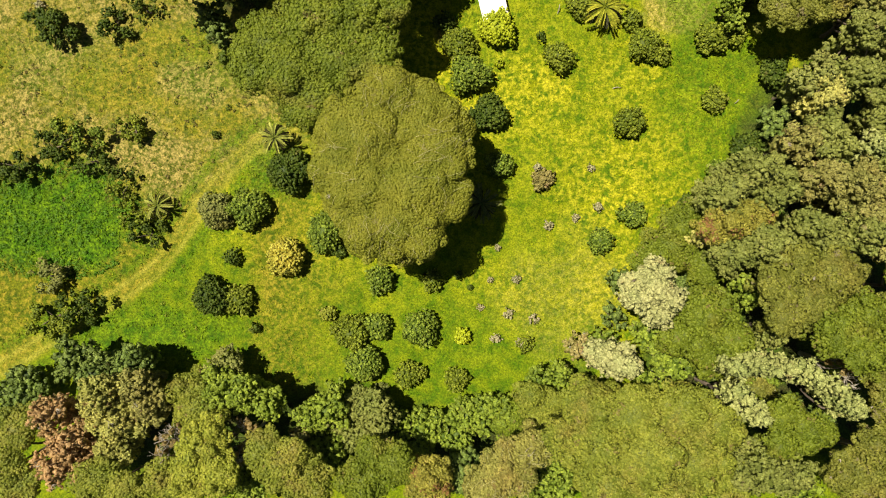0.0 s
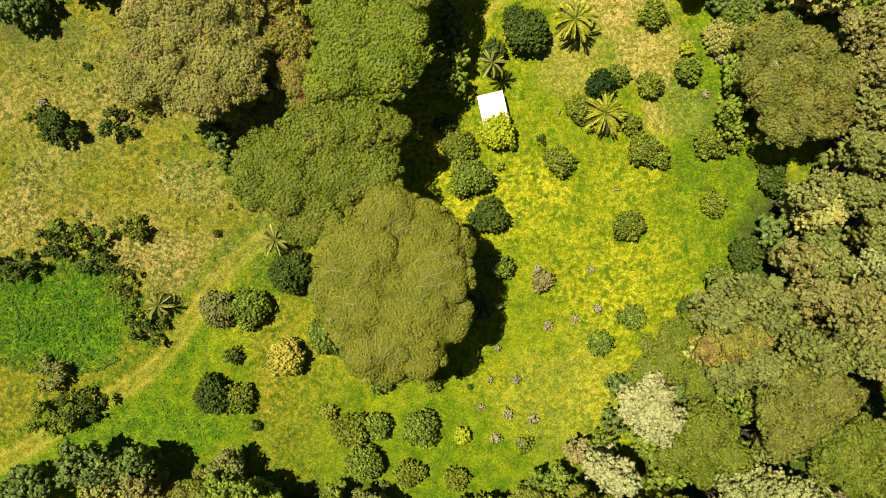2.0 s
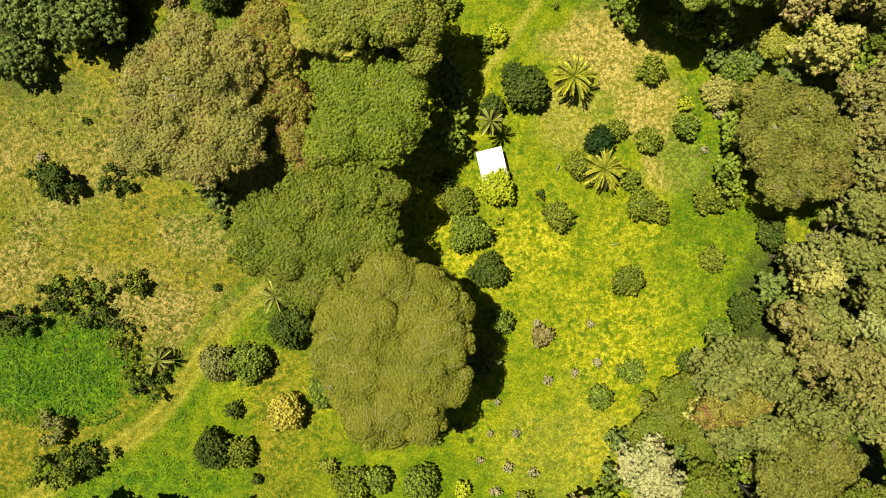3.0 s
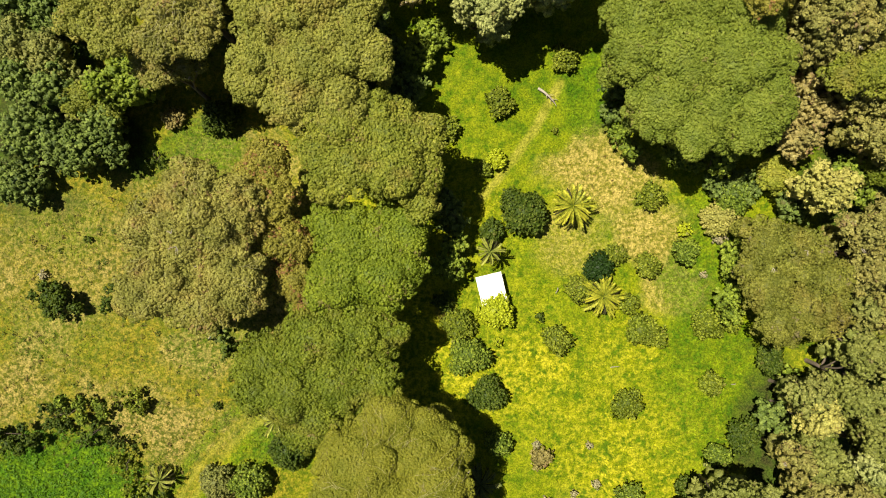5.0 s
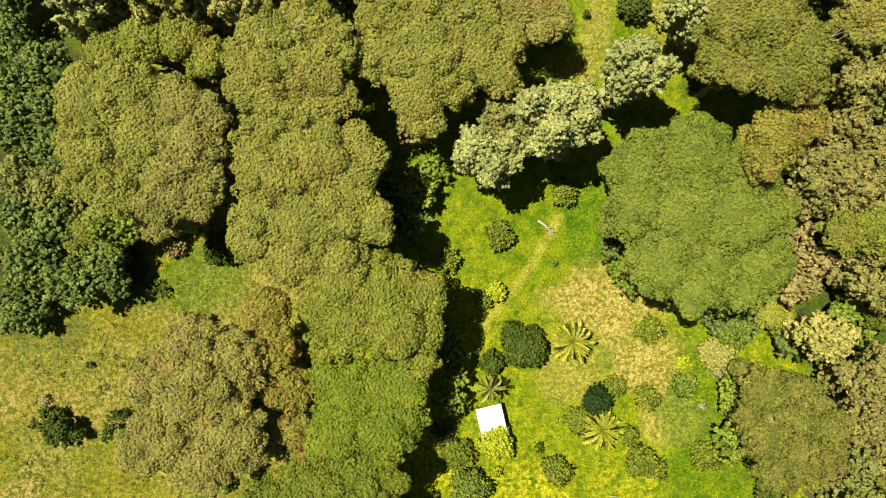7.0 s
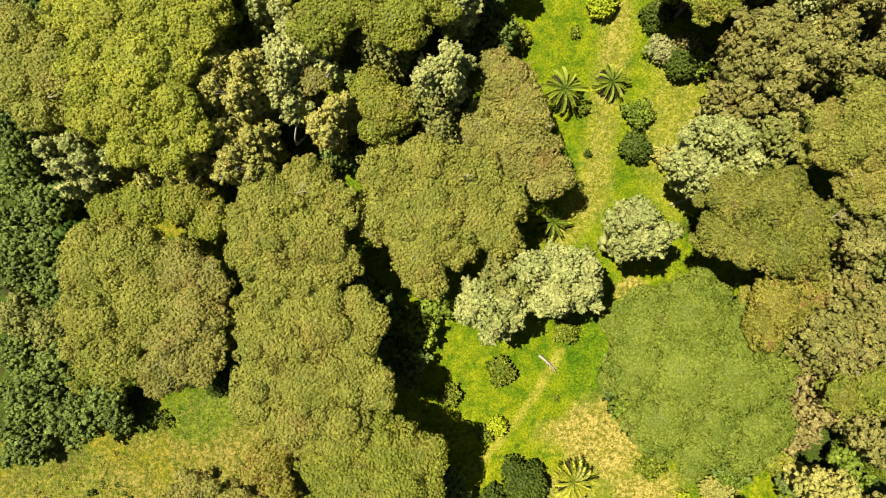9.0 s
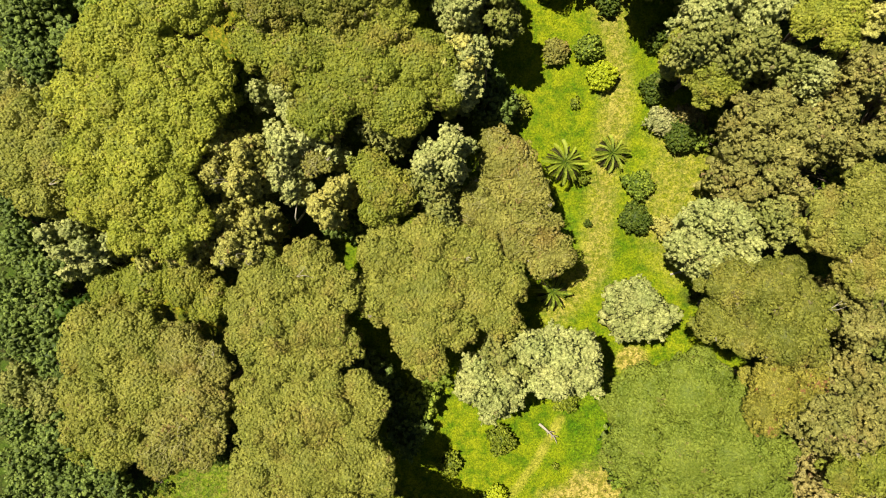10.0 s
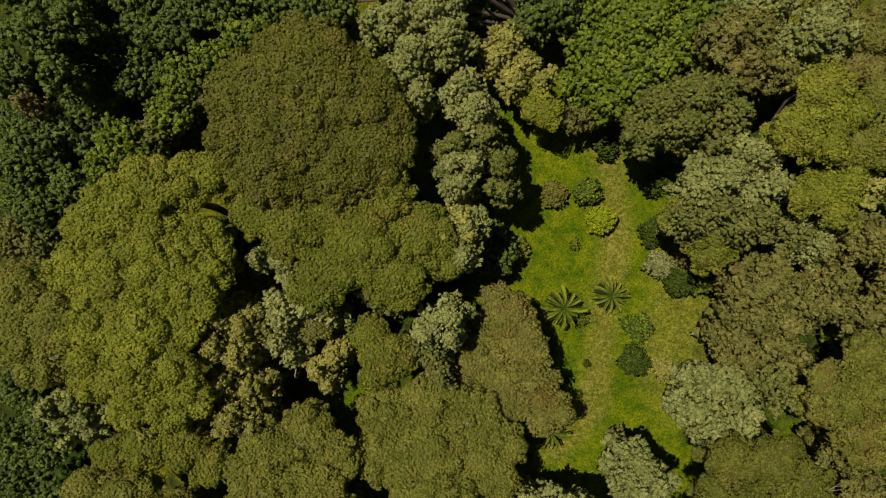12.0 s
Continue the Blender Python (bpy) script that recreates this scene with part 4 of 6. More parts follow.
tree("brown", -14.3, 97.2, 17.0, [(0.5, 1.8, 2.5), (-0.5, -1.8, 2.3)])
tree("grey", -7.2, 98.4, 18.0, [(1.0, -0.3, 2.7), (-1.0, 0.3, 2.1)])
tree("moss", -7.4, 91.4, 17.0, [(-0.9, 2.4, 2.5), (1.1, -0.2, 3.0), (-0.2, -2.2, 2.1)])
tree("silver", -0.4, 94.7, 20.0, [(-0.7, -0.0, 2.6), (1.2, 1.6, 2.4), (-1.6, -0.6, 1.9), (1.2, -0.9, 2.0)])
tree("grey", -1.5, 90.9, 18.0, [(0.4, 0.6, 2.6), (1.3, -1.8, 1.9), (-1.7, 1.2, 1.8)])
tree("pale", 2.3, 104.6, 20.0, [(-0.3, -1.7, 2.4), (0.3, 1.7, 2.4)])
tree("pale", 2.5, 111.2, 21.0, [(-0.8, -0.3, 2.6), (0.6, 1.9, 2.2), (-1.8, 1.6, 1.9)])
tree("sage", 5.9, 112.4, 19.5, [(0.4, 0.6, 2.4), (0.9, -1.9, 2.1), (-0.4, 2.6, 1.8)])
tree("sage", 3.6, 116.4, 20.5, [(0.9, -0.3, 2.4), (-2.0, -0.8, 2.1), (0.2, 1.8, 1.8)])
tree("primrose", 1.4, 106.9, 20.0, [(0.6, 0.2, 2.3), (-1.6, -1.9, 2.0), (1.4, -1.7, 1.9)])
tree("grey", -0.2, 115.0, 18.0, [(0.0, 0.0, 2.2), (0.5, -2.0, 1.8)])
tree("silver", 2.8, 120.2, 22.0, [(-0.8, 1.2, 2.8), (0.8, -1.2, 2.8)])
tree("pale", -2.6, 126.2, 22.0, [(2.8, 0.7, 3.4), (-0.9, -1.1, 3.4), (-2.7, 2.6, 2.8), (-0.2, -5.4, 2.6), (1.0, 3.2, 2.8)])
tree("primrose", 8.5, 125.5, 16.0, [(-0.9, 3.1, 2.8), (-2.9, 0.4, 2.4), (1.1, 0.4, 2.4), (-0.3, -2.3, 2.1), (3.1, -1.6, 2.1)])
tree("lime", 10.9, 121.3, 14.0, [(1.0, -1.0, 2.2), (-1.0, 1.0, 1.9)])
tree("feather", 16.9, 120.6, 13.0, [(0.0, 0.0, 2.5)])
tree("leafy", 23.0, 126.0, 17.0, [(-5.0, 2.2, 4.3), (0.2, 3.6, 5.0), (5.5, 3.6, 3.7), (-5.7, -2.4, 3.7), (-1.1, -2.4, 4.3), (-3.7, -5.0, 2.4), (7.5, 1.6, 2.4), (2.2, -1.1, 3.0)])
tree("dark", 12.4, 131.5, 17.0, [(-1.6, -0.3, 3.0), (1.6, 0.3, 2.6)])
tree("sage", 26.4, 119.0, 21.5, [(-2.3, 0.4, 3.2), (1.4, 1.4, 3.2), (-3.8, -2.7, 2.5), (0.2, -1.7, 2.8), (4.5, 2.6, 2.8)])
tree("feather", 34.4, 125.8, 21.0, [(-3.3, 1.5, 2.9), (0.5, 2.2, 3.2), (-0.8, -1.6, 2.8), (3.6, -2.2, 2.6)])
tree("pale", 41.3, 126.7, 23.0, [(-1.5, -0.0, 3.4), (1.5, 0.0, 2.8)])
tree("grey", 31.4, 117.1, 21.0, [(0.9, 1.6, 2.8), (-0.9, -1.6, 2.5)])
tree("lime", 38.9, 116.9, 24.0, [(-1.6, -0.7, 3.2), (0.8, 3.5, 3.1), (2.5, 1.1, 2.7), (-3.1, -1.3, 2.1), (1.3, -2.7, 2.1)])
tree("olive", 45.8, 117.6, 23.0, [(-0.6, -2.4, 3.2), (0.6, 2.4, 2.4)])
tree("brown", 46.5, 125.6, 21.0, [(0.5, 1.9, 2.9), (-0.5, -1.9, 2.2)])
tree("lime", 41.0, 109.4, 22.0, [(-0.6, 0.6, 2.6), (1.8, 1.2, 2.3), (1.2, -1.7, 2.1), (-2.4, -0.0, 1.9)])
tree("pale", 31.7, 111.6, 22.6, [(-1.4, -0.0, 3.4), (2.3, 2.4, 2.8), (2.9, -1.2, 2.8), (-3.8, -1.2, 2.2)])
tree("grey", 30.6, 107.0, 22.0, [(3.7, 0.2, 3.2), (-1.2, 1.1, 2.8), (-3.7, -0.3, 2.2), (1.2, -1.0, 2.4)])
tree("silver", 41.6, 104.5, 20.0, [(0.0, 0.0, 3.3)])
tree("primrose", 47.6, 110.8, 20.0, [(0.0, 0.0, 2.1)])
tree("feather", 47.3, 105.5, 20.0, [(0.0, 0.0, 2.9)])
tree("feather", 37.2, 97.8, 19.5, [(-2.5, 1.3, 2.9), (0.6, 3.1, 2.9), (3.1, 0.0, 3.1), (-2.5, -1.9, 2.9), (1.2, -2.5, 2.5)])
tree("feather", 45.2, 98.0, 19.5, [(-1.7, -0.8, 2.5), (-0.4, 2.3, 2.9), (2.1, -1.5, 2.3)])
tree("feather", 36.4, 92.2, 19.0, [(-2.7, 1.3, 2.5), (1.1, 0.7, 2.3), (-2.1, -1.2, 2.3), (3.6, -0.7, 2.5)])
tree("grey", 40.1, 105.1, 20.0, [(0.0, -0.0, 2.6), (2.5, -1.2, 2.6), (-2.5, 1.2, 2.2)])
tree("feather", 48.0, 104.3, 19.0, [(0.0, 0.0, 2.9)])
tree("moss", 30.2, 105.9, 18.0, [(2.8, 0.7, 3.0), (0.2, -1.9, 3.0), (-3.0, 1.3, 2.3)])
tree("pale", 32.1, 85.5, 18.6, [(-1.4, 2.8, 2.7), (1.2, 2.2, 2.7), (2.4, -0.2, 2.3), (-3.3, -0.4, 2.5), (-1.4, -2.2, 2.9), (2.4, -2.2, 2.0)])
tree("grey", 38.2, 87.6, 18.0, [(-0.5, 1.0, 2.6), (0.5, -1.0, 1.9)])
tree("olive", 45.2, 87.8, 20.0, [(-2.1, -0.8, 3.5), (1.1, -0.1, 3.5), (2.3, 4.2, 2.9), (-3.3, 1.7, 2.2), (2.0, -5.1, 3.4)])
tree("drab", 34.8, 77.6, 22.0, [(-3.9, 3.2, 3.0), (0.4, 3.2, 3.4), (4.0, 0.8, 2.8), (-2.1, -1.0, 3.4), (2.1, -2.2, 3.3), (-5.1, -0.4, 2.7), (4.6, -3.4, 2.2)])
tree("ochre", 37.7, 69.0, 19.0, [(-0.2, 0.4, 3.5), (2.3, 1.7, 2.5), (-2.1, -2.1, 2.5)])
tree("feather", 47.7, 78.0, 18.0, [(-0.6, 2.2, 2.6), (0.6, -2.2, 2.9)])
tree("feather", 48.7, 69.5, 17.0, [(-1.0, 1.6, 3.0), (1.0, -1.6, 3.0)])
tree("feather", 45.2, 65.2, 17.5, [(-0.4, -0.4, 3.2), (2.8, -1.7, 3.0), (-2.4, 2.1, 2.3)])
tree("moss", 48.4, 58.8, 16.0, [(2.0, 0.3, 3.0), (-2.0, -0.3, 2.4)])
tree("straw", 45.5, 55.5, 11.0, [(0.0, 3.5, 2.3), (0.7, 0.0, 2.5), (-0.7, -3.5, 2.5)])
tree("haze", 31.0, 59.5, 16.5, [(-7.1, 6.3, 4.9), (-1.3, 8.3, 4.9), (4.6, 6.3, 4.3), (-8.4, 1.8, 3.9), (-2.6, 1.1, 6.0), (3.2, 0.5, 5.6), (7.1, 1.1, 3.1), (-5.2, -4.1, 4.5), (0.6, -4.7, 5.2), (5.8, -4.7, 4.2), (-2.0, -8.0, 2.6), (3.9, -8.0, 2.3), (7.8, -4.1, 2.3), (-6.5, 8.3, 3.5)])
tree("silver", 13.6, 72.0, 20.6, [(-0.4, 0.7, 3.3), (2.0, -1.1, 2.8), (-1.0, -2.3, 2.7), (-3.2, 1.3, 2.3), (2.6, 1.4, 2.1)])
tree("pale", 5.3, 68.3, 15.0, [(-1.0, 1.1, 3.1), (1.0, -1.6, 2.7), (-2.3, -0.4, 2.1), (2.3, 0.8, 2.4)])
tree("grey", 8.1, 71.4, 15.0, [(-1.2, 0.7, 2.9), (1.2, -0.7, 2.5)])
tree("pale", 22.3, 77.6, 18.6, [(0.2, 1.3, 2.9), (-0.5, -1.3, 2.8), (2.1, -0.6, 2.3), (-1.7, 0.6, 1.9)])
tree("olive", 0.1, 79.0, 16.5, [(-6.4, 5.0, 4.1), (-1.2, 5.7, 4.3), (3.4, 4.4, 3.9), (6.7, 1.7, 3.0), (-7.1, 0.4, 3.7), (-1.8, 0.4, 4.7), (4.1, -0.2, 3.7), (-3.1, -4.8, 3.3), (0.8, -2.9, 3.0), (6.4, -2.2, 2.6), (-1.8, -7.4, 2.2)])
tree("brown", 7.8, 90.2, 13.8, [(-0.1, 5.0, 3.8), (2.0, 1.6, 3.1), (-2.8, 0.2, 3.4), (2.6, -3.2, 3.7), (4.7, -5.9, 2.9), (-0.1, -3.9, 3.7), (-4.9, -1.2, 2.7), (-1.5, 7.4, 2.0)])
tree("dark", -8.2, 64.7, 4.0, [(0.0, 0.0, 3.4)])
tree("dark", -4.7, 60.1, 4.0, [(0.0, 0.0, 3.1)])
tree("leafy", -2.4, 66.0, 5.0, [(0.7, 1.5, 2.7), (-0.7, -1.5, 2.6)])
tree("straw", -4.0, 72.4, 6.0, [(0.0, 0.0, 2.1)])
tree("feather", 48.0, 65.2, 15.0, [(-3.1, -2.2, 3.1), (0.9, -0.9, 3.3), (2.2, 3.1, 3.1)])
tree("feather", 50.7, 56.6, 13.0, [(-1.7, 3.6, 2.7), (0.3, 0.2, 2.7), (1.4, -3.9, 2.5)])
tree("primrose", 47.0, 45.7, 14.0, [(-1.4, 0.8, 2.3), (0.6, -0.5, 2.3), (1.3, 0.8, 1.9), (-0.4, -1.2, 1.7)])
tree("leafy", 31.2, 50.9, 8.0, [(-1.2, 0.2, 2.0), (1.4, -0.2, 2.1)])
tree("leafy", 35.8, 49.6, 8.0, [(0.0, 0.0, 1.9)])
tree("dark", 38.5, 47.3, 5.0, [(-1.5, 0.4, 2.1), (1.5, -0.4, 2.4)])
tree("lime", 43.4, 48.4, 6.0, [(0.0, 0.0, 2.4)])
tree("dark", 46.2, 44.7, 6.0, [(0.0, 0.0, 2.7)])
tree("drab", 42.9, 34.1, 12.5, [(-3.3, 4.9, 3.4), (0.8, 3.5, 4.1), (4.2, 0.8, 2.9), (-2.6, -0.6, 3.7), (2.2, -2.7, 4.1), (-1.3, -4.7, 3.0), (4.9, -3.3, 2.5), (-5.0, 2.1, 2.1)])
tree("feather", 51.1, 38.1, 14.0, [(-0.2, 2.4, 2.7), (0.2, -2.4, 2.8)])
tree("grey", 51.2, 28.7, 14.0, [(-0.3, 2.4, 2.4), (0.3, -2.4, 2.2)])
tree("grey", 45.1, 20.5, 12.0, [(0.0, 0.0, 2.7)])
tree("primrose", 45.3, 17.6, 14.0, [(0.8, 0.3, 2.3), (-0.8, -0.3, 1.6)])
tree("sage", 50.0, 23.3, 14.0, [(-0.5, -2.7, 3.1), (0.5, 2.7, 2.7)])
tree("sage", 46.5, 13.0, 14.0, [(-1.0, 1.0, 2.7), (1.0, -1.0, 2.4)])
tree("feather", 43.5, 12.9, 13.0, [(0.0, 0.0, 2.4)])
tree("pale", 50.9, 11.9, 14.0, [(0.0, 0.0, 2.0)])
tree("feather", 48.0, 6.5, 15.0, [(-2.5, 2.1, 3.0), (0.8, 0.8, 3.0), (1.7, -2.8, 2.4)])
tree("sage", 35.6, 7.0, 17.6, [(-0.6, 1.9, 2.9), (2.5, 1.3, 2.5), (-2.5, 0.0, 2.5), (-3.8, -1.3, 2.1), (1.3, -1.3, 2.3), (3.1, -0.6, 1.9)])
tree("ochre", 33.7, 3.4, 15.0, [(0.0, 0.2, 2.7), (2.6, 0.5, 2.2), (-2.6, -0.8, 1.7)])
tree("primrose", 31.4, 1.5, 13.0, [(0.0, 0.0, 1.7)])
tree("sage", 36.4, -0.4, 16.0, [(-0.0, 1.1, 3.3), (2.6, -0.9, 2.3), (-2.6, -0.2, 2.6)])
tree("sage", 43.5, 1.7, 16.0, [(-0.6, 1.0, 2.6), (0.6, -1.0, 2.3)])
tree("sage", 48.4, 2.0, 16.0, [(0.0, 0.0, 2.6)])
tree("fern", 29.2, -0.1, 10.0, [(0.7, 3.0, 3.1), (-0.7, 0.2, 3.4), (-3.5, -1.2, 2.5), (3.5, -1.9, 2.8)])
tree("cream", 25.0, -5.3, 15.4, [(-0.5, 0.7, 3.0), (1.4, -0.5, 2.3), (-1.8, -0.5, 1.9), (0.6, -2.4, 1.9), (0.3, 2.7, 1.9)])
tree("cream", 20.6, -13.4, 13.0, [(-0.0, 0.0, 2.7), (1.4, -0.6, 2.0), (-1.4, 0.6, 2.0)])
tree("straw", 17.8, -12.8, 5.0, [(0.0, 0.0, 1.9)])
tree("drab", 41.2, -5.9, 16.5, [(-3.2, 2.0, 2.7), (-0.5, 3.8, 3.0), (3.3, 3.0, 3.2), (0.9, 0.0, 3.4), (-2.9, -1.8, 2.2)])
tree("fern", 45.6, -9.2, 17.5, [(1.2, 1.6, 3.0), (-1.9, -0.4, 2.8), (1.0, -2.4, 2.6)])
tree("leafy", 36.0, -8.6, 9.0, [(-0.4, 1.8, 2.0), (0.4, -1.4, 1.9)])
tree("sage", 39.6, -10.2, 13.0, [(0.0, 0.0, 2.0), (1.6, 1.2, 1.5)])
tree("fern", 31.0, -10.2, 13.0, [(0.3, 2.2, 3.6), (3.0, -0.5, 2.4), (-0.3, -1.3, 2.4), (-3.0, -0.5, 2.4)])
tree("moss", 24.1, -23.5, 14.5, [(-6.6, 4.5, 3.7), (-1.3, 3.8, 4.3), (4.0, 3.8, 4.3), (7.9, 2.5, 3.0), (-5.9, -0.1, 4.3), (0.0, -0.8, 4.9), (5.9, -1.4, 4.3), (-4.6, -4.7, 3.7), (2.0, -5.4, 4.3), (8.6, -3.4, 3.0), (-9.9, 1.2, 2.6)])
tree("fern", 39.6, -4.6, 8.0, [(0.0, 0.0, 2.4), (1.8, 1.0, 1.8)])
tree("fern", 34.2, -14.6, 7.0, [(-0.6, 0.4, 2.2), (1.6, -0.5, 2.0)])
tree("drab", 40.0, -18.0, 8.0, [(0.0, 0.0, 2.6), (-2.4, 0.8, 2.0)])
tree("pale", 35.0, -13.3, 16.5, [(-1.8, -0.2, 1.6), (0.6, 0.2, 1.8), (2.2, -0.5, 1.3)])
tree("pale", 40.6, -14.0, 16.5, [(-1.5, 0.4, 1.7), (1.2, -0.3, 1.9)])
tree("pale", 45.8, -16.9, 16.0, [(-1.4, 1.2, 1.8), (0.4, -0.6, 2.0), (1.8, -1.9, 1.5)])
tree("pale", 35.2, -18.0, 16.0, [(-0.6, 1.0, 1.8), (0.9, -1.2, 1.8)])
tree("fern", 40.6, -20.2, 14.5, [(-0.8, 0.6, 2.6), (1.8, -0.8, 2.4), (-1.6, -2.0, 2.0)])
tree("leafy", 38.4, -16.6, 8.0, [(0.0, 0.0, 1.9), (2.6, 0.2, 1.7)])
tree("sage", 37.7, -26.1, 16.0, [(-0.0, 0.4, 3.5), (-3.2, -0.2, 2.6), (3.2, -0.2, 2.6)])
tree("drab", 48.4, -24.1, 16.0, [(-1.0, -1.6, 3.5), (1.0, 1.6, 2.6)])
tree("leafy", 4.0, -23.0, 4.0, [(-0.5, 0.3, 3.2), (2.5, 1.7, 2.7), (-2.0, -2.0, 2.7)])
tree("bright", 9.2, -22.7, 4.0, [(0.0, 0.0, 3.0)])
tree("moss", 12.0, -19.9, 6.0, [(1.0, -0.7, 3.0), (-1.0, 0.7, 1.9)])
tree("leafy", -4.5, -24.5, 3.0, [(-1.9, 0.0, 2.9), (1.9, 0.0, 3.2)])
tree("sage", -10.4, -22.5, 6.0, [(-0.2, 1.7, 2.7), (2.0, 1.1, 2.7), (-2.3, -1.1, 2.7), (0.5, -1.8, 2.7)])
tree("leafy", -16.0, -21.5, 7.0, [(1.1, 0.4, 2.6), (-1.1, -0.4, 2.6)])
tree("leafy", -25.8, -18.9, 8.0, [(3.1, -1.2, 2.3), (0.2, 0.2, 2.6), (-3.4, 1.0, 2.9)])
tree("moss", -32.5, -19.5, 6.0, [(0.4, -1.1, 3.0), (-0.4, 1.1, 2.7)])
tree("grey", -29.2, -15.5, 4.0, [(0.0, 0.0, 2.6)])
tree("dark", -46.9, -15.5, 6.0, [(-1.5, 0.7, 3.0), (1.5, -0.7, 3.0)])
tree("dark", -40.9, -14.9, 6.0, [(0.0, 0.0, 2.7)])
tree("dark", -57.9, -19.4, 2.0, [(0.0, 0.0, 3.6)])
tree("gilt", -42.4, -21.3, 10.0, [(-0.7, 1.8, 3.2), (1.4, -1.1, 3.2), (0.7, -3.9, 3.1), (-1.4, 3.2, 2.5)])
tree("feather", -38.4, -19.0, 8.0, [(-0.8, 1.1, 2.6), (0.8, -1.1, 2.9)])
tree("rust", -47.2, -24.8, 11.0, [(-2.2, 4.2, 2.4), (0.5, 0.7, 3.3), (-0.9, -2.1, 3.0), (2.6, -2.8, 2.4)])
tree("moss", -52.9, -26.1, 10.0, [(0.0, 3.7, 2.8), (-0.7, -0.5, 2.8), (0.7, -3.3, 2.5)])
tree("bare", -34.9, -25.2, 8.0, [(0.0, 0.0, 2.9)])
tree("bare", -25.5, -24.8, 8.0, [(0.0, 0.0, 2.9)])
tree("moss", -38.5, -28.6, 11.0, [(-4.0, 0.3, 3.0), (0.1, -0.6, 2.5), (3.9, 0.3, 2.5)])
tree("lime", -29.2, -25.9, 11.0, [(-0.2, 1.0, 3.5), (-2.2, -2.4, 3.2), (1.9, -1.7, 2.8), (0.5, 3.1, 2.5)])
tree("moss", -19.4, -26.2, 11.0, [(-0.2, 0.0, 3.7), (2.5, -2.1, 3.5), (-2.3, 2.1, 2.5)])
tree("straw", -18.6, -24.1, 9.0, [(0.0, 0.0, 1.6)])
tree("fern", -8.1, -26.5, 11.0, [(-1.8, -1.8, 3.2), (2.3, 0.2, 2.8), (-0.5, 1.6, 2.4)])
tree("ochre", -1.7, -28.3, 11.0, [(0.0, 0.0, 3.2)])
tree("brown", 7.9, -26.4, 12.0, [(0.0, -0.2, 3.7), (-2.7, -2.4, 3.1), (2.7, 2.5, 2.5)])
tree("dark", 2.6, -28.8, 8.0, [(0.0, 0.0, 3.2)])
tree("leafy", -32.4, 124.5, 11.0, [(-0.2, -0.0, 3.3), (-2.4, -3.2, 3.0), (2.6, 3.2, 3.0)])
tree("leafy", -24.5, 131.2, 11.0, [(-1.8, -0.5, 2.7), (1.8, 0.5, 2.7)])
tree("leafy", -41.3, 115.7, 11.0, [(-0.6, 1.7, 3.3), (-2.7, -1.2, 2.6), (3.3, -0.5, 2.6)])
tree("dark", -52.4, 110.5, 9.0, [(-0.7, -1.6, 3.4), (3.6, 1.0, 3.1), (-2.9, 0.6, 2.6)])
tree("dark", -43.4, 126.2, 9.0, [(-2.6, -1.8, 4.0), (2.6, 1.8, 4.0)])
tree("dark", -51.1, 118.6, 9.0, [(2.2, 0.9, 3.4), (-2.2, -0.9, 3.7)])
tree("dark", -56.1, 114.2, 8.0, [(0.0, 0.0, 3.0)])
tree("dark", -35.7, 133.2, 10.0, [(1.1, -1.1, 3.3), (-4.3, -0.4, 3.3), (3.3, 1.5, 3.3)])
tree("dark", -46.1, 128.0, 17.0, [(-1.8, 1.3, 3.4), (1.5, 2.6, 2.8), (0.3, -4.0, 2.6)])
tree("straw", -51.5, 121.6, 13.0, [(0.0, 0.0, 1.7)])
tree("dark", -14.6, 133.3, 14.0, [(-1.7, -0.4, 2.6), (1.7, 0.4, 2.5)])
tree("pale", -8.0, 129.5, 20.0, [(0.0, 0.0, 2.3)])
tree("grey", -54.2, 104.5, 9.0, [(-1.8, 0.7, 3.2), (1.8, -0.7, 2.6)])
tree("grey", -36.7, 119.4, 10.0, [(0.0, 0.0, 2.5)])
tree("dark", 3.7, 134.1, 12.0, [(-1.4, -0.5, 2.8), (1.4, 0.5, 2.8)])
tree("dark", 32.7, 132.4, 15.0, [(0.0, 0.0, 2.7)])
tree("drab", 51.2, -11.6, 18.0, [(-0.2, -4.6, 3.7), (0.4, 0.4, 3.7), (-0.2, 4.2, 3.1)])
tree("sage", 53.7, 13.5, 15.0, [(-0.3, 2.3, 3.3), (0.3, -2.3, 3.3)])
tree("feather", 53.3, 3.3, 15.0, [(0.0, 2.6, 3.3), (0.0, -2.6, 2.9)])
tree("drab", 52.9, -25.4, 16.0, [(0.3, 2.3, 3.9), (-0.3, -2.3, 3.2)])
tree("leafy", 14.3, -29.9, 5.0, [(-1.1, -1.5, 3.4), (1.1, 1.5, 2.7)])
tree("leafy", 18.4, -18.7, 5.0, [(0.0, 0.0, 2.4)])
tree("dark", 22.9, -9.0, 4.0, [(0.0, 0.0, 1.7)])
tree("dark", 23.3, -4.0, 5.0, [(0.0, 0.0, 1.9)])
tree("leafy", 21.0, -12.1, 4.0, [(0.0, 0.0, 1.8)])
tree("leafy", 15.4, -16.4, 5.0, [(0.0, 0.0, 1.9)])
tree("leafy", 12.6, -17.4, 4.0, [(0.0, 0.0, 1.8)])
tree("feather", 54.4, 56.8, 15.0, [(-0.2, 5.5, 3.3), (0.4, 0.2, 3.3), (-0.2, -5.7, 3.3)])
tree("feather", 55.2, 36.4, 14.0, [(-0.2, 6.0, 3.1), (0.4, -0.0, 3.1), (-0.2, -6.0, 3.1)])
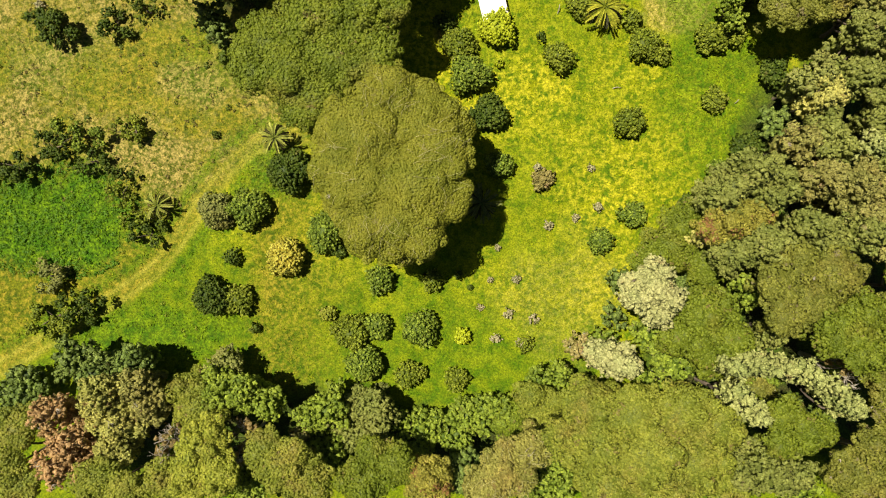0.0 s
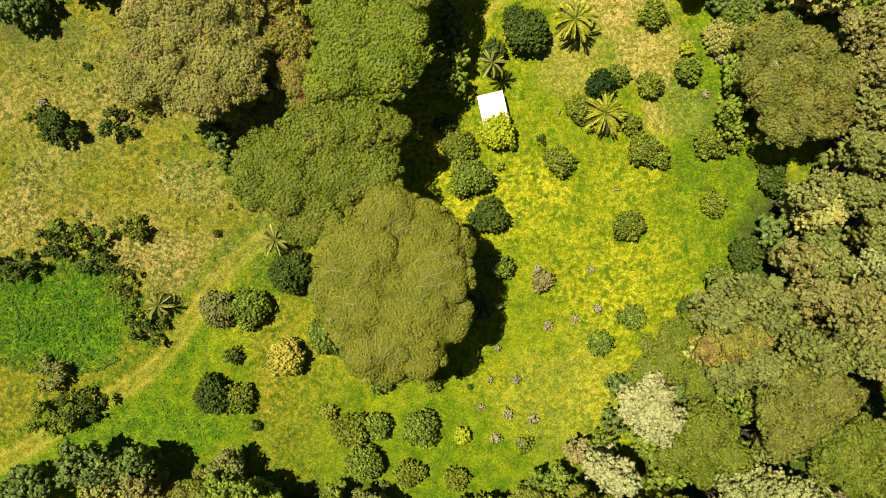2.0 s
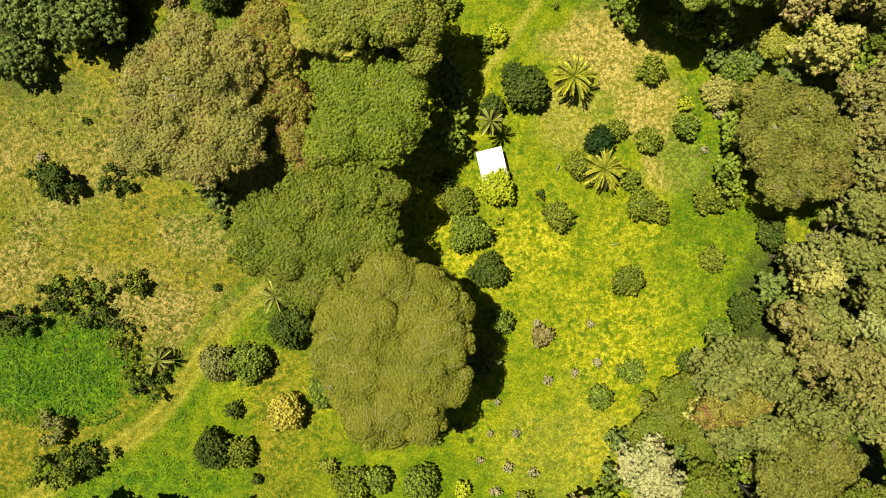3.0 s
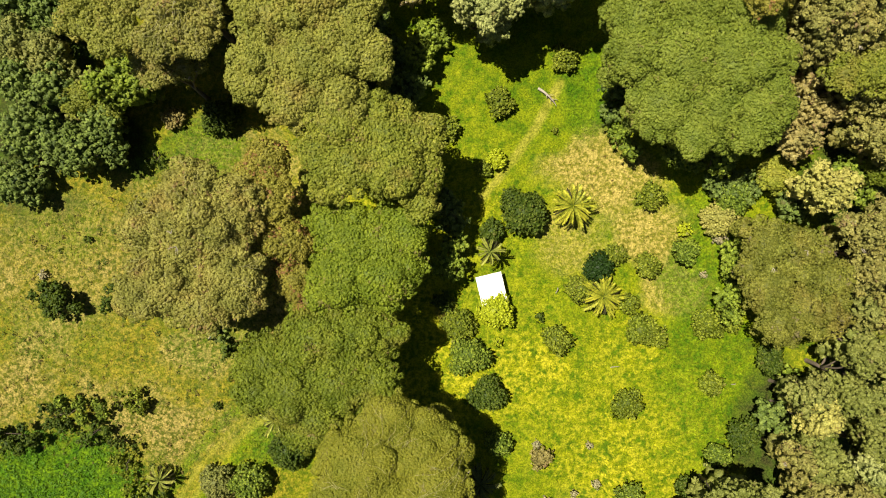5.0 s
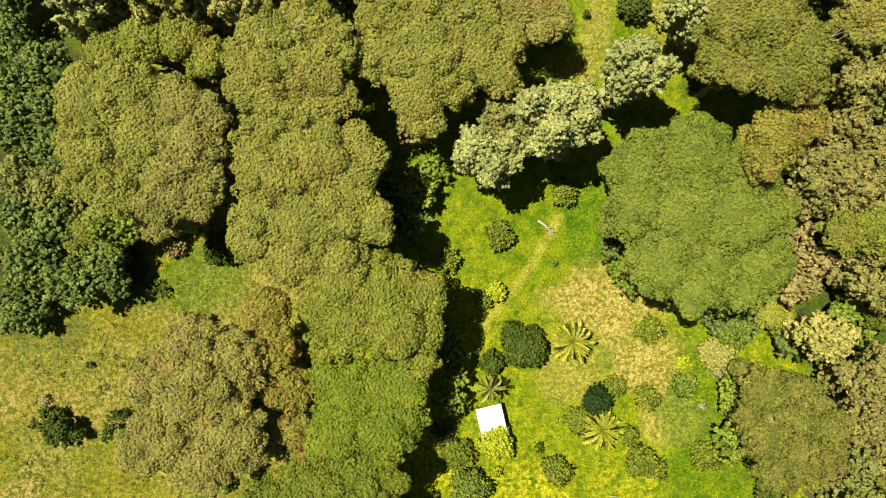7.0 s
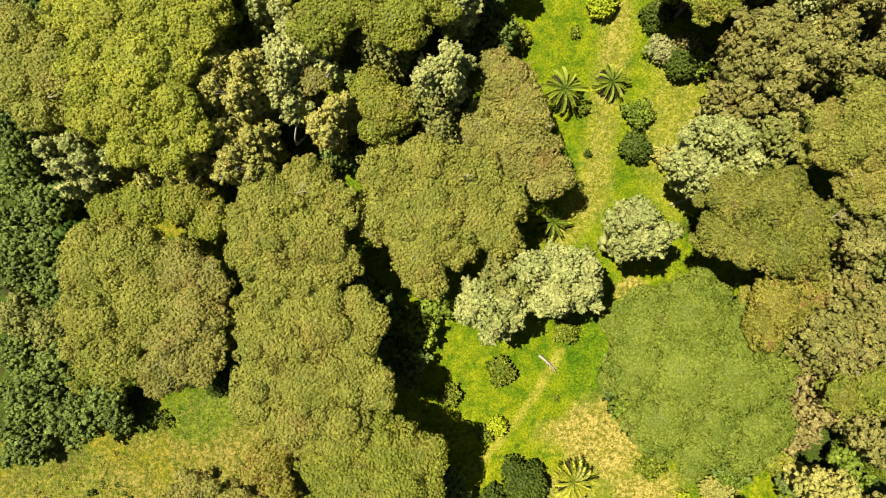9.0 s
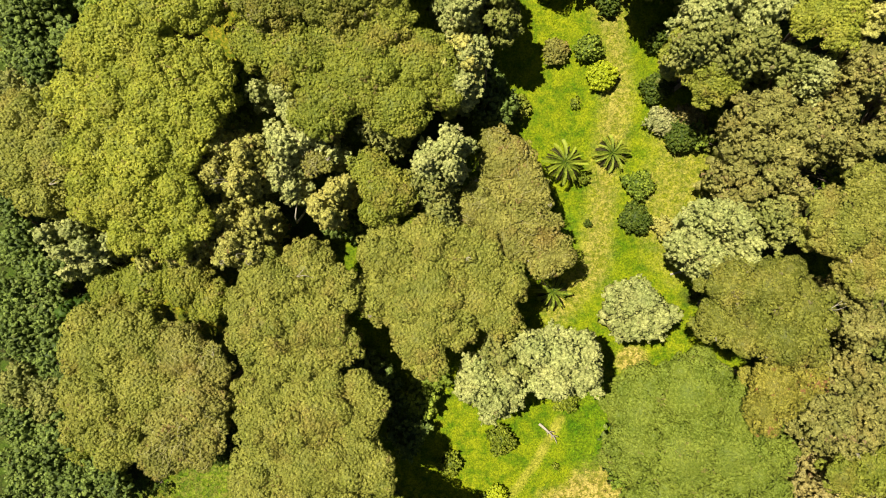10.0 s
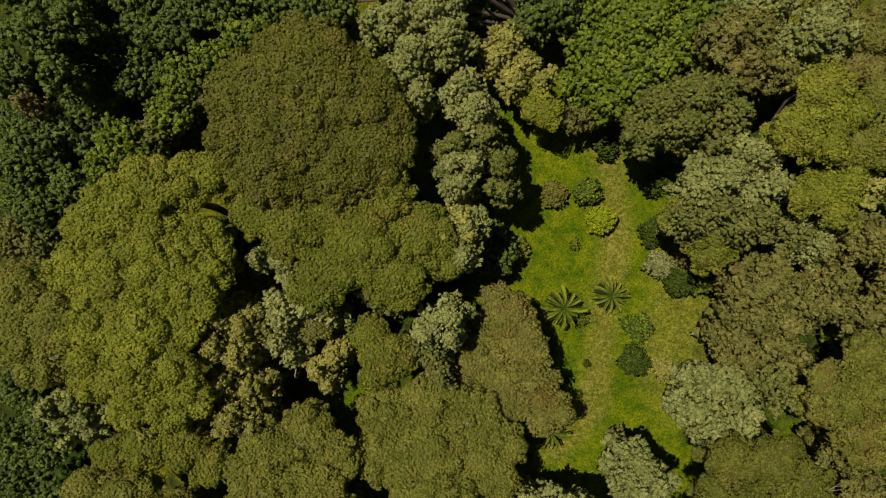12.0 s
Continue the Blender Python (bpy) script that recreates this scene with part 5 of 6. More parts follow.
tree("grey", 54.9, 21.6, 14.0, [(0.0, 2.7, 3.1), (-0.0, -2.7, 3.1)])
tree("sage", 52.6, 74.5, 18.0, [(0.2, 5.8, 2.9), (0.2, -0.0, 2.9), (-0.5, -5.8, 2.9)])
tree("feather", 52.9, 98.6, 18.0, [(0.0, 6.0, 3.2), (0.0, 0.2, 3.2), (-0.0, -6.2, 3.0)])
tree("olive", 51.6, 115.6, 21.0, [(-0.0, -0.0, 3.1), (0.0, 6.2, 3.1), (-0.0, -6.2, 3.1)])
tree("feather", 48.7, 130.0, 20.0, [(3.8, -1.6, 3.1), (-3.8, 1.6, 2.9)])
tree("leafy", 23.8, 135.1, 16.0, [(0.4, 0.2, 4.7), (5.8, 0.2, 4.0), (-6.2, -0.5, 4.0)])
tree("pale", 10.7, 133.1, 21.0, [(-11.2, 0.4, 3.7), (-16.1, 0.4, 3.1), (27.3, -0.7, 3.7)])
tree("dark", -13.2, 136.3, 12.0, [(-7.1, -0.0, 4.2), (-14.1, -0.8, 4.2), (21.2, 0.8, 3.5)])
tree("dark", -47.7, 138.1, 10.0, [(-0.7, -0.2, 4.4), (8.7, 0.5, 4.4), (-8.0, -0.3, 3.6)])
tree("dark", -57.9, 123.1, 8.0, [(0.6, -3.7, 3.7), (-0.6, 3.7, 3.4)])
tree("leafy", 28.2, -12.2, 5.0, [(-1.1, 1.2, 2.5), (1.1, -1.2, 2.2)])
tree("leafy", 28.6, -16.6, 6.0, [(1.5, 1.1, 2.5), (-1.5, -1.1, 2.2)])
tree("dark", 37.4, -17.3, 6.0, [(-1.5, 1.9, 2.2), (1.5, -1.9, 1.9)])
tree("leafy", 46.3, -31.8, 6.0, [(0.0, 0.0, 2.7)])
tree("leafy", -14.5, -18.7, 5.0, [(0.0, 0.0, 1.5)])
tree("dark", 46.8, -21.1, 7.0, [(-1.8, 0.7, 1.9), (1.8, -0.7, 1.9)])
tree("bare", 49.1, -14.3, 15.0, [(0.0, 0.0, 3.0)])
tree("leafy", -31.0, -29.2, 6.0, [(5.6, -1.9, 2.7), (-5.6, 1.9, 2.2)])
tree("leafy", -15.5, -26.2, 6.0, [(1.1, -0.4, 2.7), (-1.1, 0.4, 1.9)])
tree("dark", -11.9, 89.0, 8.0, [(-1.1, -0.7, 2.7), (1.1, 0.7, 2.2)])
tree("dark", -10.8, 70.2, 8.0, [(-1.5, 1.1, 2.5), (1.5, -1.1, 2.5)])
tree("dark", 6.0, 104.6, 9.0, [(0.7, -1.8, 2.9), (-0.7, 1.8, 2.6)])
tree("leafy", 48.1, 18.2, 4.0, [(-0.8, 1.9, 2.3), (0.8, -1.9, 2.3)])
tree("dark", 43.8, 16.6, 5.0, [(0.0, 0.0, 2.3)])
tree("leafy", 42.3, 96.2, 8.0, [(8.9, -3.3, 2.2), (-8.9, 3.3, 1.8)])
tree("leafy", -25.4, 104.3, 14.0, [(0.3, 1.7, 2.5), (-0.3, -1.7, 2.0)])


tree("leafy", 37.8, -5.8, 11.0, [(0.0, 0.0, 2.0), (-1.2, 1.6, 1.6)])
tree("dark", 31.6, -5.0, 7.0, [(0.0, 0.0, 1.9), (1.8, -0.6, 1.6)])
tree("leafy", -40.6, 60.4, 7.0, [(0.8, 0.4, 2.5), (-1.2, -1.0, 2.3), (0.4, 2.2, 1.9)])
tree("leafy", -43.0, 61.0, 7.5, [(0.6, 0.8, 2.6), (-1.0, -1.4, 2.3)])
tree("brown", -33.2, 60.0, 13.5, [(-0.5, 0.2, 2.6), (1.7, 0.6, 2.2), (-2.3, 1.2, 1.9)])
tree("leafy", 0.6, 36.6, 4.5, [(0.0, 0.0, 2.3), (0.9, 2.6, 1.8)])
tree("dark", 1.4, 42.6, 5.0, [(0.0, 0.0, 2.2), (-1.0, 2.2, 2.0)])
tree("leafy", 37.6, 31.2, 6.0, [(-0.2, 1.2, 1.9), (0.4, -1.2, 1.7)])
tree("leafy", 38.2, 37.4, 6.0, [(0.0, 0.8, 1.8), (-0.2, -1.2, 1.7)])
tree("leafy", 24.4, 52.4, 5.0, [(-0.6, 1.5, 1.7), (0.6, -0.9, 1.6)])
tree("dark", 22.4, 58.4, 5.5, [(0.4, 1.6, 2.0), (0.2, -1.4, 1.8)])


tree("dark", -29.9, 29.4, 7.0, [(0.0, 0.6, 2.2), (0.8, -1.4, 1.7)])
tree("holly", -28.8, 25.2, 5.0, [(0.0, 0.0, 1.5)])
tree("leafy", 53.4, 47.0, 7.0, [(-0.8, 1.6, 2.4), (0.9, -1.0, 2.2)])
tree("fern", 56.8, 50.5, 10.0, [(-0.6, -1.4, 3.0), (0.4, 2.4, 2.8)])
tree("fern", 57.6, -4.8, 11.0, [(-0.8, 1.8, 3.2), (0.4, -2.0, 3.0)])
tree("moss", 57.4, 30.2, 10.0, [(0.2, 2.0, 3.0), (-0.4, -2.2, 3.0)])
tree("fern", 57.8, 68.0, 11.0, [(0.0, 2.4, 3.0), (-0.4, -2.2, 3.2)])
tree("moss", 57.0, 86.0, 13.0, [(0.2, 2.2, 3.1), (-0.4, -2.0, 3.0)])


# bushes: kind, place, radius
bush("holly", -55.4, 31.4, 3.19, True)
bush("holly", -46.4, 31.9, 2.53, True)
bush("holly", -41.6, 33.7, 1.98, True)
bush("holly", -61.1, 11.3, 3.04, True)
bush("holly", -54.8, 14.9, 2.38, True)
bush("leafy", -51.1, 16.1, 2.74, True)
bush("holly", -49.7, 12.5, 2.18, True)
bush("hedge", -44.1, 17.2, 2.17, True)
bush("holly", -45.8, 10.9, 1.82, True)
bush("hedge", -45.2, 7.7, 2.18, True)
bush("holly", -41.6, 2.3, 2.17, True)
bush("hedge", -43.4, 4.2, 2.00, True)
bush("grey", -56.6, -3.9, 2.39, True)
bush("holly", -50.9, -7.9, 2.93, True)
bush("hedge", -55.4, -9.6, 3.30, True)
bush("holly", -32.5, -6.7, 3.18)
bush("hedge", -29.0, -7.1, 2.38)
bush("holly", -21.6, 10.7, 3.47)
bush("leafy", -27.2, 5.6, 3.01)
bush("grey", -31.9, 5.5, 3.01)
bush("gold", -22.0, -1.3, 3.24)
bush("leafy", -16.2, 2.4, 2.99)
bush("holly", -14.5, -0.3, 1.26)
bush("holly", -29.7, -1.1, 1.27)
bush("holly", -26.6, -11.2, 0.88)
bush("leafy", -8.9, -4.2, 2.12)
bush("hedge", -1.5, -4.5, 1.72)
bush("leafy", -9.0, -10.5, 2.12)
bush("leafy", -3.4, -11.0, 2.90)
bush("lime", -16.1, -9.2, 1.42)
bush("hedge", -12.8, -11.7, 2.83)
bush("leafy", -10.7, -16.0, 2.91)
bush("hedge", -4.6, -17.4, 2.27)
bush("hedge", 2.0, -18.1, 1.88)
bush("lemon", 2.8, -12.2, 1.25)
bush("hedge", 11.4, -13.3, 1.24)
bush("ash", 12.7, -9.6, 1.02)
bush("ash", 9.1, -9.0, 0.94)
bush("ash", 7.4, -12.5, 0.95)
bush("ash", 10.9, -13.0, 0.94)
bush("ash", 5.2, -8.2, 0.63)
bush("ash", 10.3, -4.2, 0.86)
bush("ash", 6.6, -4.3, 0.63)
bush("ash", 7.6, 0.2, 0.63)
bush("ash", 14.6, 3.2, 0.86)
bush("ash", 21.5, 5.8, 0.86)
bush("ash", 18.4, 4.4, 0.78)
bush("ash", 20.5, 11.2, 0.70)
bush("ash", 13.1, 11.3, 0.78)
bush("straw", 13.8, 9.5, 1.70)
bush("leafy", 26.0, 4.7, 2.07)
bush("leafy", 21.7, 1.2, 1.93)
bush("hedge", 25.3, 17.5, 2.30)
bush("hedge", 36.8, 20.2, 1.97)
bush("holly", 44.2, 23.5, 2.27)
bush("hedge", 36.2, 28.5, 2.42)
bush("hedge", 39.0, 28.9, 1.81)
bush("hedge", 27.1, 27.6, 2.55)
bush("hedge", 29.5, 26.6, 1.67)
bush("hedge", 15.7, 26.2, 2.15)
bush("holly", 13.5, 29.2, 0.78)
bush("lemon", 7.7, 25.7, 0.70)
bush("leafy", 7.8, 11.7, 2.17)
bush("leafy", 3.6, 24.1, 3.09)
bush("holly", 6.3, 18.6, 2.79)
bush("hedge", 2.4, 28.1, 2.63)
bush("lemon", 7.4, 30.1, 2.62)
bush("grey", -8.7, -19.8, 1.11)
bush("holly", 0.1, 31.2, 1.55)
bush("holly", 2.2, -3.6, 0.71)
bush("holly", 3.8, -5.4, 0.47)
bush("holly", 11.0, 43.6, 3.71)
bush("holly", 6.8, 41.0, 2.02)
bush("night", 21.0, 36.1, 2.15)
bush("hedge", 23.8, 37.8, 1.85)
bush("hedge", 28.2, 36.3, 2.00)
bush("hedge", 19.1, 33.1, 2.32)
bush("hedge", 25.6, 31.2, 1.55)
bush("leafy", 33.0, 38.2, 2.06)
bush("hedge", 28.4, 45.8, 2.21)
bush("lemon", 32.9, 41.2, 0.93)
bush("primrose", 37.4, 42.8, 2.51)
bush("ash", 37.8, 40.1, 1.22)
bush("ash", 35.7, 35.1, 0.70)
bush("lemon", 7.5, 50.9, 1.47)
bush("hedge", 5.7, 49.7, 1.31)
bush("hedge", 0.9, 55.2, 1.93)
bush("hedge", 7.9, 58.7, 2.23)
bush("hedge", 16.6, 64.4, 1.98)
bush("hedge", 15.5, 54.8, 0.62)
bush("holly", -40.4, 51.2, 1.45, True)
bush("straw", -37.9, 57.1, 1.74)
bush("holly", -30.8, 57.0, 3.00)
bush("ash", -57.7, 35.0, 0.98)
bush("holly", -50.9, 40.1, 0.65)
bush("holly", -32.2, 16.2, 0.65)
bush("holly", -45.9, 33.2, 0.73)
bush("lemon", 20.9, 107.8, 2.08)
bush("leafy", 19.1, 111.4, 2.00)
bush("brown", 14.7, 111.2, 1.79)
bush("holly", 27.6, 106.0, 2.00)
bush("cream", 28.5, 101.8, 2.23)
bush("holly", 31.1, 99.7, 2.53)
bush("straw", 32.2, 101.8, 2.67)
bush("holly", 40.7, 13.4, 2.60)
bush("leafy", 37.7, 10.2, 2.14)
bush("holly", 34.1, 5.7, 2.15)
bush("leafy", 39.1, 45.8, 2.71)
bush("holly", 39.9, 33.9, 1.67)
bush("leafy", 25.7, 93.6, 2.17)
bush("holly", 25.4, 89.1, 2.33)
bush("primrose", 29.5, 87.8, 1.80)
bush("lime", 10.2, 103.9, 1.65)
bush("hedge", 36.5, 95.0, 0.83)
bush("hedge", 18.5, 94.4, 1.07)
bush("hedge", 17.5, 104.5, 0.91)
bush("holly", 19.4, 88.4, 0.61)
bush("holly", 21.4, 117.2, 1.85)
bush("brown", 14.9, 111.4, 1.80)
bush("holly", 27.7, 112.7, 1.92)
bush("holly", 28.2, 106.4, 2.08)

# palms: kind, place, height of the crown, reach of the fronds
palm("gold", 21.5, 32.2, 3.0, 2.96)
palm("gold", 17.2, 44.3, 4.2, 2.92)
palm("pale", 6.2, 38.2, 5.0, 1.92)
palm("dark", 5.1, 6.2, 1.2, 2.61)
palm("pale", -23.0, 15.1, 1.5, 2.29)
palm("pale", -40.0, 6.0, -0.8, 2.04)
palm("green", 15.5, 96.1, 7.0, 2.77)
palm("green", 22.2, 97.6, 5.0, 2.47)
palm("green", 14.5, 79.1, 4.0, 2.34)

# ---------------------------------------------------------------- shelter
def roof_material():
    m, nodes, links, bsdf = material("white_roof_sheet")
    coords = nodes.new("ShaderNodeTexCoord").outputs["Object"]
    dirt = noise_node(nodes, links, 1.4, 5.0, 0.65, coords)
    colour = mix(nodes, links, ramp(nodes, links, dirt, 0.55, 0.85), (0.84, 0.82, 0.80), (0.62, 0.58, 0.53))
    links.new(colour, bsdf.inputs["Base Color"])
    bsdf.inputs["Roughness"].default_value = 0.45
    return m


ROOF_WHITE = roof_material()


def box(name, size, at, mat, parent, label=""):
    bm = bmesh.new()
    bmesh.ops.create_cube(bm, size=1, matrix=Matrix.Translation(at) @ Matrix.Diagonal((*size, 1)))
    bmesh.ops.bevel(bm, geom=bm.edges[:], offset=min(size) * 0.12, segments=1, affect="EDGES")
    me = bpy.data.meshes.new(name)
    bm.to_mesh(me)
    bm.free()
    me.materials.append(mat)
    return add_part(name, me, parent, label)


def shelter(x, y, turn):
    wide, deep, high = 3.55, 4.45, 1.9
    thing = new("shelter")
    floor = base_z(x, y)
    thing.matrix_basis = pose(x, y, floor, 0, 0, turn)
    for px in (-1, 1):
        for py in (-1, 1):
            box("post", (0.09, 0.09, high + 0.3), (px * (wide / 2 - 0.15), py * (deep / 2 - 0.15), high / 2 - 0.17), BARK, thing)
    for px in (-1, 1):
        box("beam", (0.06, deep - 0.1, 0.14), (px * (wide / 2 - 0.15), 0, high + 0.04), BARK, thing)
    panels = 5
    for k in range(panels):
        # ribbed roof sheets, each lapped over the next
        w = wide / panels
        n = 25
        u = np.linspace(0, w * 1.03, n)
        rib = 0.016 * (np.abs((u / w * 5) % 1 - 0.5) < 0.16)
        low = np.stack((u, 0 * u, rib), 1)
        edge = deep / 2
        verts, faces = [], []
        for lift in (0, -0.012):
            for e in (-edge, edge):
                verts.append(low + (0, e, lift))
        verts = np.concatenate(verts)
        for j in range(n - 1):
            faces.append((j, j + 1, n + j + 1, n + j))
            faces.append((2 * n + j, 3 * n + j, 3 * n + j + 1, 2 * n + j + 1))
            faces.append((j, 2 * n + j, 2 * n + j + 1, j + 1))
            faces.append((n + j, n + j + 1, 3 * n + j + 1, 3 * n + j))
        ob = add_part("roof_sheet", mesh_from("roof_sheet", verts, np.array(faces), ROOF_WHITE), thing, "white ribbed metal roof sheet")
        ob.matrix_basis = pose(-wide / 2 + k * w, 0, high + 0.13 + 0.003 * (k % 2), 2.0, 0, 0)
    box("gutter", (wide, 0.09, 0.10), (0, -deep / 2 - 0.04, high - 0.02), ROOF_WHITE, thing)
    box("board", (0.05, deep, 0.16), (wide / 2 + 0.03, 0, high + 0.06), BARK, thing)
    tagged(thing, "open garden shelter with a white metal roof on timber posts", "shelter")


shelter(6.75, 33.0, 13.5)


# ---------------------------------------------------------------- deadwood and stakes
def dead_log(x, y, turn, size, thick):
    rng = next_rng()
    thing = new("fallen_log")
    thing.matrix_basis = pose(x, y, base_z(x, y), 0, 0, turn)
    v, f = limb(rng, (0, 0, thick), (size, 0, thick + 0.1), thick, thick * 0.5, 0.03, 8)
    add_part("trunk", mesh_from("trunk", v, f, PALE_BARK), thing)
    for k in range(5):
        at = size * (0.35 + 0.14 * k)
        sgn = 1 if k % 2 else -1
        v, f = limb(rng, (at, 0, thick), (at + size * 0.28, sgn * size * rng.uniform(0.12, 0.3), thick + rng.uniform(0.1, 0.5)), thick * 0.35, 0.02)
        add_part("branch", mesh_from("branch", v, f, PALE_BARK), thing)
    tagged(thing, "bleached fallen tree trunk lying in the grass", "log", group="fallen logs")


dead_log(13.2, 60.7, -42, 3.0, 0.21)
dead_log(30.7, 81.5, 15, 2.8, 0.16)


def stake(x, y, high, lean):
    rng = next_rng()
    floor = base_z(x, y)
    v, f = limb(rng, (0, 0, -0.2), (0.1, lean, high), 0.09, 0.06, 0.02, 5)
    ob = new("stake", mesh_from("stake", v, f, PALE_BARK))
    ob.location = (x, y, floor)
    tagged(ob, "short whitish wooden stake standing in the grass", "stake", group="stakes")


stake(15.8, 32.4, 1.0, 0.9)
stake(39.9, 19.9, 0.9, 0.3)


def stick(x, y, turn, size):
    rng = next_rng()
    v, f = limb(rng, (-size / 2, 0, 0.12), (size / 2, 0, 0.15), 0.07, 0.04, 0.04, 6)
    ob = new("stick", mesh_from("stick", v, f, PALE_BARK))
    ob.matrix_basis = pose(x, y, base_z(x, y), 0, 0, turn)
    tagged(ob, "thin bleached stick lying on the grass", "stick")


stick(24.0, 22.2, 5, 1.2)


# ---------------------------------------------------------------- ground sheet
# leaf-strewn wood floor painted dark for the deep shade between crowns: place and half sizes
WOOD_SHADE = [(-56, 72, 9, 24), (-48, 54, 6, 5), (-50, 124, 18, 20), (-58, 104, 8, 14), (46, 104, 9, 26), (47, 64, 8, 10), (48, 8, 8, 18), (40, -18, 14, 10), (-30, -26, 28, 6), (0, -27, 14, 5), (-5, 100, 9, 8), (-26, 90, 10, 8), (58, 48, 7, 95), (52, 48, 5, 5), (-62, 74, 7, 28)]


def shaded_litter(x, y):
    """Fallen leaves and bare earth deep under closed woodland, with its shade painted in as a dark colour, on a
    half-metre grid.
    """
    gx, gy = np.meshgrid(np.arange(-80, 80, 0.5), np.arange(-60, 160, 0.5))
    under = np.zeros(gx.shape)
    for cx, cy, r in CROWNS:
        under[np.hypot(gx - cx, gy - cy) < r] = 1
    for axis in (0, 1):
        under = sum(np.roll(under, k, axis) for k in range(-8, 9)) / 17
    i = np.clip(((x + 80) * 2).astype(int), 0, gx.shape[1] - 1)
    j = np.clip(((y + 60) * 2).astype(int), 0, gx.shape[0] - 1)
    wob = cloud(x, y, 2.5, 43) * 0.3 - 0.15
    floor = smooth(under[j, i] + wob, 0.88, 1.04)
    for cx, cy, rx, ry in WOOD_SHADE:
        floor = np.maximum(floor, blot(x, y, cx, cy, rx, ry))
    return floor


def build_ground():
    far = np.array([110, 150, 220, 400, 800, 1600, 3000.0])
    xs = np.concatenate((-far[::-1], np.arange(-72, 72.1, 0.5), far))
    ys = np.concatenate((-far[::-1] + 30, np.arange(-46, 150.1, 0.5), far + 75))
    gx, gy = np.meshgrid(xs, ys)
    x, y = gx.ravel(), gy.ravel()
    z = ground_height(x, y)
    nx, ny = len(xs), len(ys)
    i = (np.arange(ny - 1)[:, None] * nx + np.arange(nx - 1)).ravel()
    faces = np.stack((i, i + 1, i + nx + 1, i + nx), 1)
    me = mesh_from("ground", np.stack((x, y, z), 1), faces, grass_material("meadow_ground", False), zip(("dry", "lush", "track", "vivid", "ripe", "litter_shade"), (*zones(x, y), shaded_litter(x, y))))
    me.polygons.foreach_set("use_smooth", np.ones(len(me.polygons), dtype=bool))
    tagged(new("ground", me), "uneven grassy meadow, bright green with dry tan patches", "ground", kind="structure")


build_ground()


